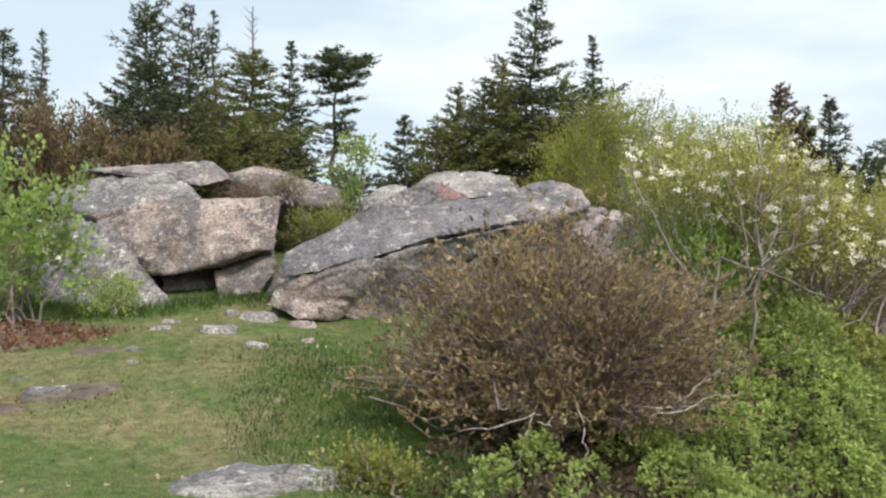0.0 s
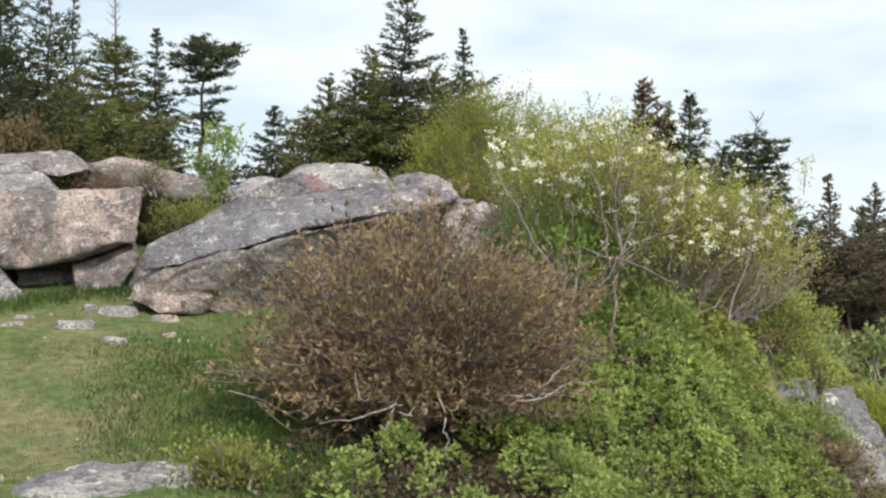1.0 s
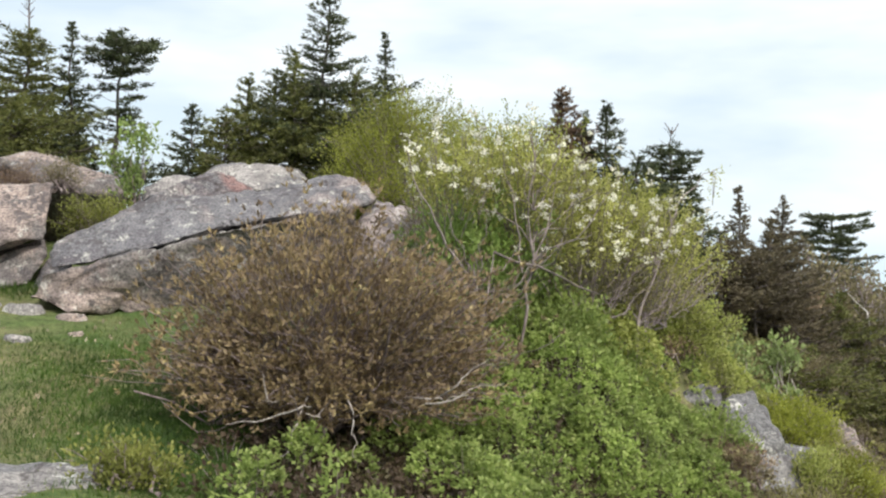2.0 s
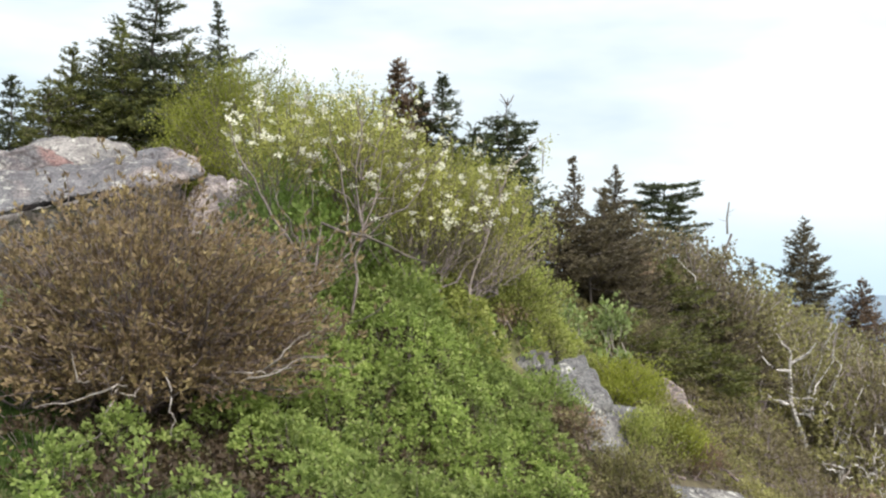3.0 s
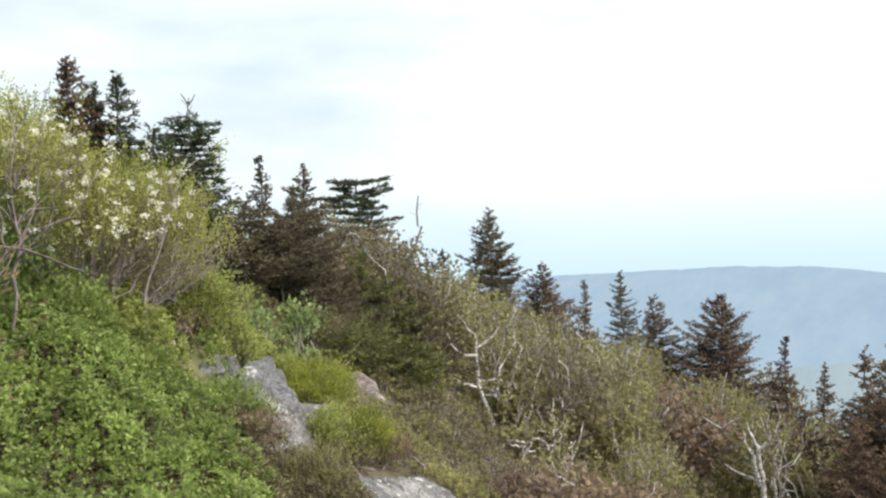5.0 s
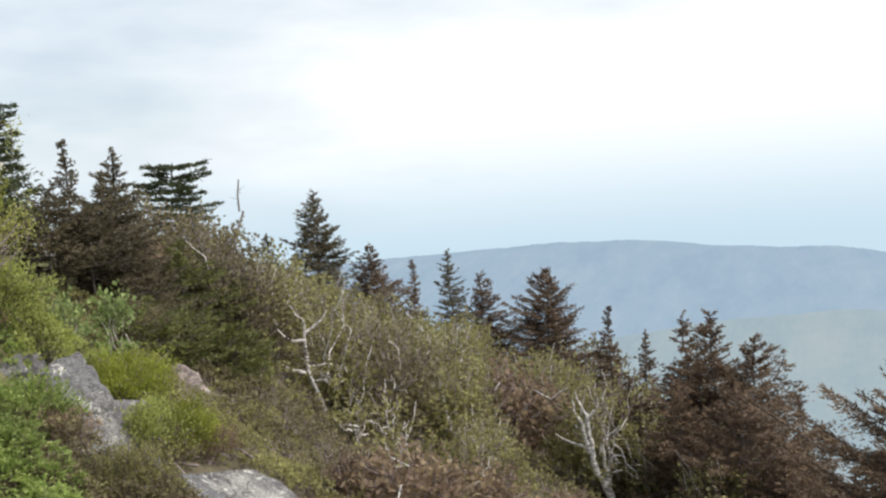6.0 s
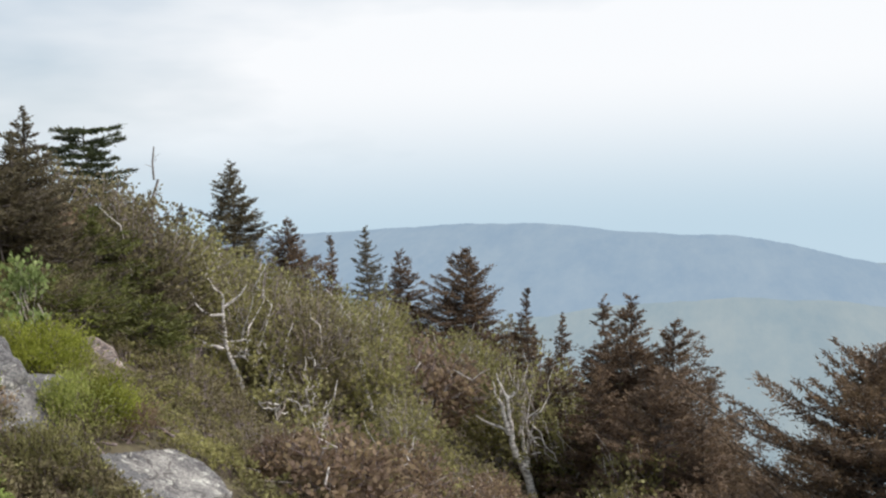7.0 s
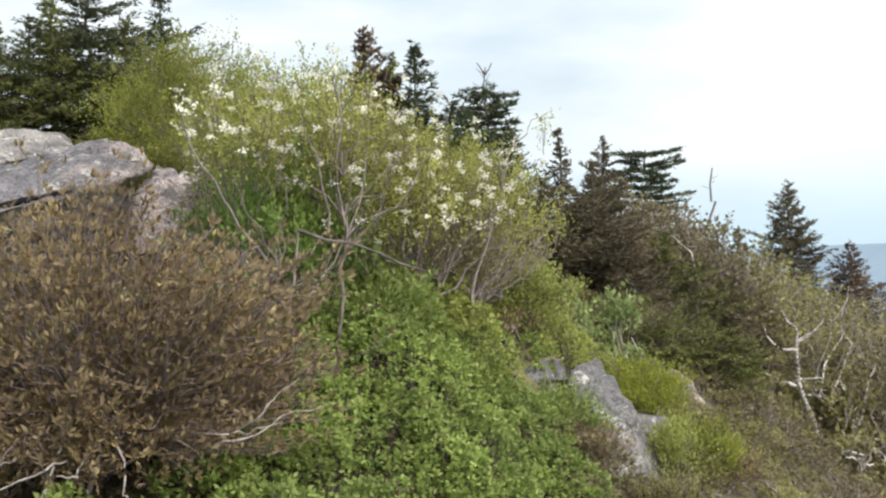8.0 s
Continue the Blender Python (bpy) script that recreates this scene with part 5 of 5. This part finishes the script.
    part("crown", blade_mesh("crown", rng, np.concatenate(at_l), np.concatenate(along), blade[0] * np.concatenate(sizes), blade[1], face=0.4), needles, top, kind="stuff")


TREES = []


def spruce(at, h, r, seed, label, group="spruces", **more):
    top = thing("spruce_tree", at, label, "tree", group)
    spruce_parts(top, seed, h, r, **more)
    return top


def spruce_on(x, y, tip, r, seed, label, **more):
    base = on_ground(x, y)
    return spruce(base, tip - base[2], r, seed, label, **more)


for fx, fy, tip, fr, fs, lime in ((-5.3, 17.6, 4.1, 0.75, 151, 0), (-4.6, 16.9, 4.0, 0.7, 152, 0), (-3.8, 17.0, 4.0, 0.75, 153, 1), 
                                  (-0.1, 17.4, 3.6, 0.6, 156, 1), (0.7, 17.8, 4.3, 0.6, 157, 1), (1.9, 17.4, 4.3, 0.65, 158, 1), (2.3, 18.4, 4.0, 0.6, 159, 1), (6.3, 15.4, 2.5, 0.75, 160, 0), (7.3, 14.9, 1.8, 0.7, 161, 0), (8.4, 13.6, -0.1, 0.5, 162, 1), (8.6, 14.5, 0.5, 0.5, 163, 0), (9.6, 14.0, -0.5, 0.5, 164, 1), (7.3, 13.0, 0.1, 0.4, 165, 1), (10.2, 16.2, 0.8, 0.55, 166, 1), (11.0, 16.0, 0.1, 0.55, 167, 0), (9.6, 15.2, 0.6, 0.5, 168, 1), (10.4, 15.0, -0.4, 0.5, 169, 0)):
    base = on_ground(fx, fy)
    top = thing("spruce_tree", base, "low bushy spruce filling the gap between taller ones", "tree", "spruces")
    TREES.append((top, fs, tip - base[2], fr, dict(shape="column", gap=0.05, dense=0.75, needles=(M_NEEDLE_LIME if lime else M_NEEDLE) if fx < 5 else M_NEEDLE_LIME if lime else M_NEEDLE_DUSK)))
for top, fs, hh, fr, more in TREES:
    spruce_parts(top, fs, hh, fr, **more)

DARK, THIN = "dark green spruce with a ragged weathered crown", "thin spruce with gaps between its limbs"
spruce_on(-7.78, 20.6, 5.87, 0.46, 101, THIN, gap=0.35)
spruce_on(-7.05, 16.6, 5.1, 0.75, 102, DARK, gap=0.15)
spruce_on(-4.95, 17.3, 5.42, 0.80, 103, "dense dark green spruce among thinner ones", gap=0.03, dense=1.3, step=0.12, lumpy=0.45, shape="snag", droop=0.0)
spruce_on(-4.52, 18.45, 5.85, 0.58, 104, DARK, gap=0.25, shape="column", clear=0.3, lumpy=0.6)
spruce_on(-4.07, 18.56, 5.8, 0.60, 105, "half-dead spruce with bare grey upper limbs", gap=0.62, lumpy=0.6)
spruce_on(-3.38, 18.19, 5.78, 0.85, 106, "yellowish spruce with a bare dead tip", needles=M_NEEDLE_LIME, bare_tip=0.22, gap=0.08, dense=1.1)
spruce_on(-2.73, 18.8, 5.25, 0.48, 107, THIN, gap=0.15)
spruce_on(-1.95, 18.4, 4.92, 0.46, 108, "flat-topped wind-shaped spruce on a bare leaning trunk", shape="flat", clear=0.46, gap=0.08, dense=1.3, lean=(0.02, 0.0), droop=0.0, wind=0.1, lumpy=0.25)
spruce_on(-2.35, 17.0, 3.2, 0.6, 109, "low spreading spruce thicket tree", shape="snag", lumpy=0.5)
spruce_on(-3.3, 16.9, 3.6, 0.8, 110, "low spreading spruce thicket tree", shape="column", needles=M_NEEDLE_LIME)
spruce_on(-4.2, 16.9, 3.7, 0.7, 111, "low spreading dark spruce", shape="column")
spruce_on(-1.55, 17.2, 2.75, 0.5, 112, "low spreading dark spruce", shape="column")
spruce_on(-0.72, 18.0, 3.84, 0.45, 113, "small dark green spruce behind the shrubs", gap=0.1)
spruce_on(0.3, 18.0, 4.33, 0.65, 114, "dense spruce with yellowish new growth", needles=M_NEEDLE_LIME, shape="cone", dense=1.2)
spruce_on(1.50, 17.9, 5.80, 1.00, 115, "tall full spruce with a long leading shoot", gap=0.06, dense=1.1, shape="spire")
spruce_on(1.0, 17.3, 4.6, 0.65, 117, "dense spruce with yellowish new growth", needles=M_NEEDLE_LIME)
spruce_on(2.58, 17.8, 5.12, 0.42, 116, THIN, gap=0.2)
spruce_on(4.79, 14.74, 3.84, 0.50, 118, "small brownish spruce behind the shrubs", needles=M_NEEDLE_BROWN, dense=2.0, gap=0.02, step=0.08)
spruce_on(5.14, 14.62, 3.48, 0.35, 119, "small dark green spruce behind the shrubs", dense=1.2)
spruce_on(5.42, 14.53, 3.62, 0.55, 120, DARK, gap=0.12)
spruce_on(5.9, 14.6, 2.9, 0.55, 121, "small dark green spruce behind the shrubs", shape="column")
spruce_on(6.72, 15.30, 3.44, 0.42, 122, "dark spruce with a broken bare top", bare_tip=0.13, shape="blunt", gap=0.03, dense=1.5, wind=0.0, clear=0.10, step=0.10, droop=0.12, lean=(0.0, 0.0), lumpy=0.2)
spruce_on(7.85, 15.25, 2.46, 0.40, 123, THIN, gap=0.35, needles=M_NEEDLE_DUSK)
spruce_on(8.5, 15.5, 2.0, 0.55, 124, "dense dark spruce on the slope", dense=1.2, needles=M_NEEDLE_DUSK)
spruce_on(8.98, 15.89, 2.33, 0.72, 125, "broad dark spruce on the slope", dense=1.3, gap=0.06, needles=M_NEEDLE_DUSK)
spruce_on(7.9, 14.8, 1.5, 0.55, 126, "broad brownish spruce with a bare lower trunk", shape="column", clear=0.38, needles=M_NEEDLE_DUSK)
spruce_on(12.85, 20.80, 2.40, 0.66, 127, "layered spruce with flat separate tiers of limbs", shape="tiers", clear=0.18, gap=0.02, step=0.19, dense=2.3, wind=0.2, needles=M_NEEDLE)
spruce_on(17.00, 21.35, 1.56, 1.20, 128, "open conical spruce standing clear on the slope", gap=0.06, needles=M_NEEDLE_DUSK, dense=1.4, step=0.13, wind=0.05, lumpy=0.22, lean=(0.005, 0.0))
spruce_on(14.84, 20.48, 0.69, 0.45, 129, THIN, gap=0.3, needles=M_NEEDLE_DUSK)
spruce_on(17.98, 20.47, 0.08, 1.0, 130, DARK, needles=M_NEEDLE_BROWN, dense=1.4, step=0.10)
spruce_on(20.22, 21.29, -0.49, 0.45, 131, THIN, gap=0.3, needles=M_NEEDLE_BROWN, dense=1.4, step=0.10)
spruce_on(23.0, 22.79, -0.52, 0.9, 132, "narrow pointed spruce against the haze", needles=M_NEEDLE_DUSK)
spruce_on(20.81, 19.31, -0.94, 0.95, 133, DARK, needles=M_NEEDLE_BROWN, dense=1.4, step=0.10)
spruce_on(21.52, 17.75, -0.90, 1.6, 134, "broad brownish spruce with a pointed top", needles=M_NEEDLE_BROWN, gap=0.03, dense=1.5, step=0.10)
spruce_on(22.6, 16.54, -1.95, 0.55, 135, THIN, needles=M_NEEDLE_BROWN)
spruce_on(23.88, 16.48, -2.75, 0.45, 136, "narrow pointed spruce against the haze", needles=M_NEEDLE_BROWN)
spruce_on(19.45, 12.31, -1.57, 0.95, 137, "narrow pointed spruce against the haze", needles=M_NEEDLE_BROWN, dense=1.4, gap=0.04)
spruce_on(18.92, 11.28, -1.36, 1.40, 138, "browned spruce in front of the valley", needles=M_NEEDLE_BROWN, gap=0.04, dense=1.4)
spruce_on(18.41, 10.18, -1.76, 1.3, 139, "browned spruce in front of the valley", needles=M_NEEDLE_BROWN, gap=0.04, dense=1.4)
spruce_on(27.73, 13.96, -5.08, 0.45, 140, "narrow pointed spruce against the haze", needles=M_NEEDLE_BROWN)
spruce_on(27.97, 13.48, -5.83, 0.45, 141, "narrow pointed spruce against the haze", needles=M_NEEDLE_BROWN)
for k, (fx, fy, tip, fr) in enumerate(((17.2, 10.9, -2.5, 0.9), (16.7, 9.5, -2.4, 1.0), (16.5, 8.6, -3.0, 1.0), (16.2, 7.8, -3.6, 0.9), (17.9, 12.6, -2.6, 0.8), (14.9, 6.6, -3.2, 0.9), (13.0, 5.4, -3.2, 0.9), (15.6, 7.2, -3.4, 0.9), (13.9, 5.9, -3.3, 0.8))):
    spruce_on(fx, fy, tip, fr, 170 + k, "browned spruce crowding the edge of the slope", needles=M_NEEDLE_BROWN, shape="column" if k % 2 else "cone", gap=0.05)
spruce_on(11.35, 3.9, -0.55, 1.30, 143, "near browned spruce with long upswept limbs", needles=M_NEEDLE_BROWN, shape="column", clear=0.05, gap=0.0, wind=0.15, dense=2.2, droop=0.0, blade=(0.060, 0.022), step=0.075)


def dead_pole():
    rng = np.random.default_rng(81)
    base = on_ground(14.16, 20.60)
    top = thing("dead_tree", base, "bare grey dead tree trunk with stub limbs", "tree")
    h = 1.90 - base[2]
    part("trunk", tube_mesh("trunk", [wobble_line(rng, (0, 0, -0.05), (0.15, -0.08, h), 0.060, 0.016, 12, 0.045)], 6), M_DEAD, top)
    stubs = []
    for _ in range(16):
        z, a = h * rng.uniform(0.45, 0.97), rng.uniform(0, 2 * math.pi)
        p = np.array([0.15 * z / h, -0.08 * z / h, z])
        stubs.append([(p, 0.007), (p + np.array([math.cos(a), math.sin(a), 0.4]) * rng.uniform(0.06, 0.22), 0.003)])
    for line in stubs:
        part("limb_stub", tube_mesh("limb_stub", [line], 4), M_DEAD, top)


dead_pole()

# ---- birch thicket ----


def birch(at, seed, h, r, leaf_mat, label, stems=None, turn=0.0, n=520, per=6, stem_r=0.028, bark=None, group="birches of the thicket"):
    rng = np.random.default_rng(seed)
    top = thing("birch_tree", at, label, "tree", group, turn=turn)
    grown = []
    if stems is None:
        for _ in range(4):
            a, out = rng.uniform(0, 6.28), rng.uniform(0.2, 0.55) * r
            p = [(0, 0, -0.1), (out * 0.4 * math.cos(a), out * 0.4 * math.sin(a), h * 0.3), (out * math.cos(a), out * math.sin(a), h * 0.62), (out * 1.3 * math.cos(a), out * 1.3 * math.sin(a), h * 0.85)]
            grown.append([np.array(q) + rng.normal(0, 0.05, 3) for u, v in zip(p[:-1], p[1:]) for q in (np.array(u), (np.array(u) + np.array(v)) / 2)] + [np.array(p[-1])])
    drawn = stems is not None
    if stems is None:
        stems = grown
    for k, s in enumerate(stems):
        thick = stem_r * ((1.0, 0.60, 0.55, 0.50, 0.46, 0.42)[k] if drawn else 1.0)
        main = part("trunk", tube_mesh("trunk", [[(np.array(q, dtype=float), thick * (1 - (0.90 if drawn else 0.75) * i / (len(s) - 1))) for i, q in enumerate(s)]], 7), bark or M_BIRCH, top)
    d = unit(rng.normal(size=(n, 3)))
    f = rng.uniform(0.15, 1, n) ** 0.5 * (1 + 0.3 * np.array([noise.noise((u[0] * 2.2 + seed, u[1] * 2.2, u[2] * 2.2)) for u in d]))
    ends = np.array([0, 0, h * 0.52]) + d * np.array([r, r, h * 0.50]) * f[:, None]
    ends = ends[ends[:, 2] > 0.1]
    hub = np.stack([ends[:, 0] * 0.35, ends[:, 1] * 0.35, ends[:, 2] * 0.6], axis=1)
    start = ends + (hub - ends) * rng.uniform(0.25, 0.6, (len(ends), 1))
    lines = [[(a, 0.008), ((a + b) / 2 + rng.normal(0, 0.05, 3), 0.006), (b + (b - a) * 0.12, 0.0025)] for a, b in zip(start, ends)]
    twigs = part("twigwork", tube_mesh("twigwork", lines[::2], 3), M_BIRCH_TWIG, top, kind="stuff")
    for _ in range(10):
        a = start[int(rng.integers(len(ends)))] * 0.45 + np.array([0, 0, h * 0.15])
        b = ends[int(rng.integers(len(ends)))] * 1.10
        part("limb", tube_mesh("limb", [wobble_line(rng, a, b, 0.019, 0.005, 6, 0.07)], 5), M_BIRCH if rng.uniform() < 0.6 else M_PALE_TWIG, main)
    i = np.repeat(np.arange(len(ends)), per)
    s = rng.uniform(0.1, 1.05, len(i))[:, None]
    at_l = start[i] + (ends[i] - start[i]) * np.where(s < 0.35, s, 0.62 + 0.4 * s) + rng.normal(0, 0.042, (len(i), 3))
    part("foliage", leaf_mesh("foliage", rng, at_l, rng.normal(0, 0.7, at_l.shape) + np.array([0, 0, 0.3]), 0.090, 0.060), leaf_mat, twigs, kind="stuff")
    return top


def standing_birch(base, stems, seed, label, h, r, n=110, stem_r=0.05):
    """A birch whose stems are given in the world, on the slope; joints between the given bends are rounded and knotty."""
    rng = np.random.default_rng(seed)
    gx, gy, gz = on_ground(*base)
    lines = []
    for k, line in enumerate(stems):
        pts = [np.array(q) - np.array((gx, gy, gz)) for q in line]
        if k == 0:
            pts = [np.array([0.0, 0.0, -0.1])] + pts
        out = []
        for u, v in zip(pts[:-1], pts[1:]):
            out += [u * 0.85 + v * 0.15, (u + v) / 2 + rng.normal(0, 0.018, 3), u * 0.15 + v * 0.85]
        lines.append([pts[0]] + out + [pts[-1]])
    birch((gx, gy, gz), seed, h, r, M_KHAKI, label, n=n, stem_r=stem_r, stems=lines)


standing_birch((11.78, 14.22), [
    [(11.73, 14.27, -2.57), (11.56, 14.4, -2.03), (11.43, 14.5, -1.55), (11.41, 14.51, -1.03), (11.43, 14.49, -0.71), (11.24, 14.63, -0.41)],
    [(11.41, 14.51, -1.6), (11.2, 14.66, -1.51), (11.01, 14.79, -1.37), (11.06, 14.76, -1.19)],
    [(11.42, 14.5, -0.9), (11.64, 14.34, -0.73), (11.74, 14.26, -0.54)],
    [(11.41, 14.51, -1.03), (11.15, 14.69, -0.97), (11.02, 14.79, -0.62)],
    [(11.74, 14.26, -2.6), (11.62, 14.35, -2.68), (11.43, 14.49, -2.8)]], 201, "white-barked birch with a crooked trunk, half in leaf", 2.5, 0.85, 90, 0.062)
standing_birch((11.9, 13.89), [
    [(11.88, 13.91, -2.9), (11.94, 13.85, -2.25), (12.05, 13.77, -1.73), (12.17, 13.66, -1.2)],
    [(11.93, 13.86, -2.38), (12.33, 13.53, -2.36), (12.46, 13.41, -2.11)]], 208, "thin white birch leaning out of the scrub", 1.6, 0.5, 60, 0.045)
standing_birch((12.05, 13.24), [[(12.1, 13.2, -3.0), (12.32, 13.01, -2.61), (12.42, 12.92, -2.11)]], 209, "short white birch stem in the scrub", 1.2, 0.45, 50, 0.042)
standing_birch((10.84, 12.68), [
    [(10.8, 12.71, -2.95), (10.76, 12.75, -2.50)],
    [(10.77, 12.74, -2.57), (10.94, 12.6, -2.54), (11.03, 12.53, -2.64)]], 210, "broken white birch stem low in the scrub", 0.9, 0.4, 40, 0.045)
standing_birch((11.27, 12.07), [[(11.25, 12.09, -3.1), (11.16, 12.16, -2.74), (11.07, 12.24, -2.40)]], 211, "short white birch stem in the scrub", 0.9, 0.4, 40, 0.045)
standing_birch((16.05, 16.1), [[(16.02, 16.13, -2.3), (15.93, 16.22, -1.89), (15.75, 16.38, -1.47), (15.54, 16.57, -1.15)]], 212, "thin white birch leaning out of the scrub", 2.6, 0.6, 60, 0.055)
standing_birch((16.62, 12.18), [
    [(16.62, 12.18, -4.94), (16.53, 12.30, -4.43), (16.46, 12.41, -4.25), (16.41, 12.47, -3.98), (16.42, 12.47, -3.80), (16.39, 12.50, -3.49), (16.38, 12.51, -3.13), (16.32, 12.60, -2.92), (16.27, 12.68, -2.66)],
    [(16.58, 12.24, -4.49), (16.59, 12.23, -4.26), (16.54, 12.29, -4.11), (16.53, 12.31, -3.69), (16.59, 12.23, -3.53), (16.75, 12.00, -3.32)],
    [(16.40, 12.50, -3.84), (16.33, 12.58, -3.44), (16.30, 12.64, -3.18), (16.24, 12.71, -3.05), (16.23, 12.73, -2.80)],
    [(16.39, 12.51, -3.82), (16.33, 12.59, -3.72), (16.19, 12.79, -3.63), (16.02, 13.02, -3.46)],
    [(16.38, 12.52, -3.16), (16.49, 12.36, -2.99), (16.50, 12.34, -2.78)],
    [(16.59, 12.23, -4.28), (16.60, 12.21, -4.00), (16.67, 12.11, -3.90), (16.75, 12.00, -3.92)]], 202, "white-barked birch with forked bright limbs", 3.0, 0.75, 90, 0.098)
models = [
    birch(on_ground(12.6, 16.6), 203, 2.4, 0.95, M_KHAKI, "many-stemmed birch in thin khaki leaf"),
    birch(on_ground(14.6, 14.6), 204, 2.3, 1.0, M_KHAKI, "many-stemmed birch in thin khaki leaf"),
    birch(on_ground(10.6, 15.6), 205, 2.4, 0.95, M_OLIVE, "birch bush in thin olive leaf", bark=M_TWIG),
    birch(on_ground(8.7, 8.9), 206, 1.3, 0.85, M_RUSSET, "low brown scrub birch", bark=M_TWIG),
    birch(on_ground(13.8, 13.4), 207, 2.0, 0.9, M_KHAKI, "birch in fresh yellowish leaf"),
]
PLACES = [  # x, y, which, turn, size
    (13.6, 18.4, 2, 40, 1.0), (15.2, 18.6, 0, 80, 1.0), (11.2, 17.2, 2, 120, 1.0), (16.4, 17.2, 1, 200, 1.0), (18.0, 17.6, 0, 10, 1.05), (18.4, 15.6, 1, 70, 1.0),
    (16.6, 15.2, 4, 0, 1.0), (13.2, 12.2, 1, 160, 0.9), (12.2, 11.2, 1, 30, 1.0), 
    (16.4, 9.7, 1, 300, 1.0), (12.6, 7.8, 2, 10, 1.0),
    (14.6, 7.8, 0, 130, 1.0), (17.4, 13.6, 0, 330, 1.0), (19.8, 14.0, 1, 100, 0.95), (20.2, 16.6, 0, 60, 1.0), (12.4, 19.4, 2, 220, 1.0), (10.0, 17.4, 2, 300, 0.9),
    (9.6, 9.0, 3, 60, 0.9), (17.2, 19.4, 2, 15, 1.0), (19.4, 18.6, 0, 240, 1.0), (13.3, 15.2, 2, 95, 0.9), (16.2, 8.6, 1, 45, 1.0),
    (13.6, 6.2, 3, 75, 1.2), (21.5, 15.0, 0, 5, 1.0), (18.0, 9.4, 2, 185, 1.0), (20.5, 11.5, 1, 290, 1.0), (22.5, 13.0, 2, 20, 1.1), (16.5, 6.5, 0, 160, 1.0),
    (11.2, 10.4, 3, 230, 1.2), 
    (14.8, 9.2, 0, 60, 0.9), (10.2, 8.6, 3, 330, 1.0), 
    (12.8, 14.0, 2, 45, 1.0), (15.8, 14.2, 3, 70, 1.5), (17.6, 11.8, 1, 115, 1.0), (11.6, 16.0, 0, 25, 1.0), (14.0, 17.4, 1, 175, 1.05), (16.0, 19.0, 4, 215, 1.1), (13.6, 7.4, 1, 205, 1.1),
    (9.3, 10.2, 3, 20, 0.85), (11.2, 10.6, 3, 230, 0.95), (11.9, 9.5, 3, 140, 1.0), (10.6, 9.5, 3, 10, 0.9),
    (12.7, 9.0, 3, 260, 1.0), (12.9, 10.4, 3, 40, 0.95), (13.9, 10.9, 3, 310, 0.9), (13.4, 8.2, 3, 110, 1.1), (8.5, 9.7, 3, 200, 0.8), (14.2, 9.5, 3, 5, 1.0),
    (9.3, 16.4, 3, 15, 1.1), (15.0, 16.4, 1, 260, 1.0), (12.6, 15.6, 4, 130, 0.8), (24.5, 18.5, 2, 80, 1.2), (25.0, 15.5, 0, 200, 1.1), (10.8, 7.9, 3, 200, 0.9)]
for bx, by, which, turn, size in PLACES:
    bz = float(ground_height(bx, by)) - 0.03
    if bx + by < 25.5 and by < 14:
        size = size * 0.72
    m = copy_thing(models[which], pose(bx, by, bz, 0, 0, turn))
    m.scale = (size, size, size)
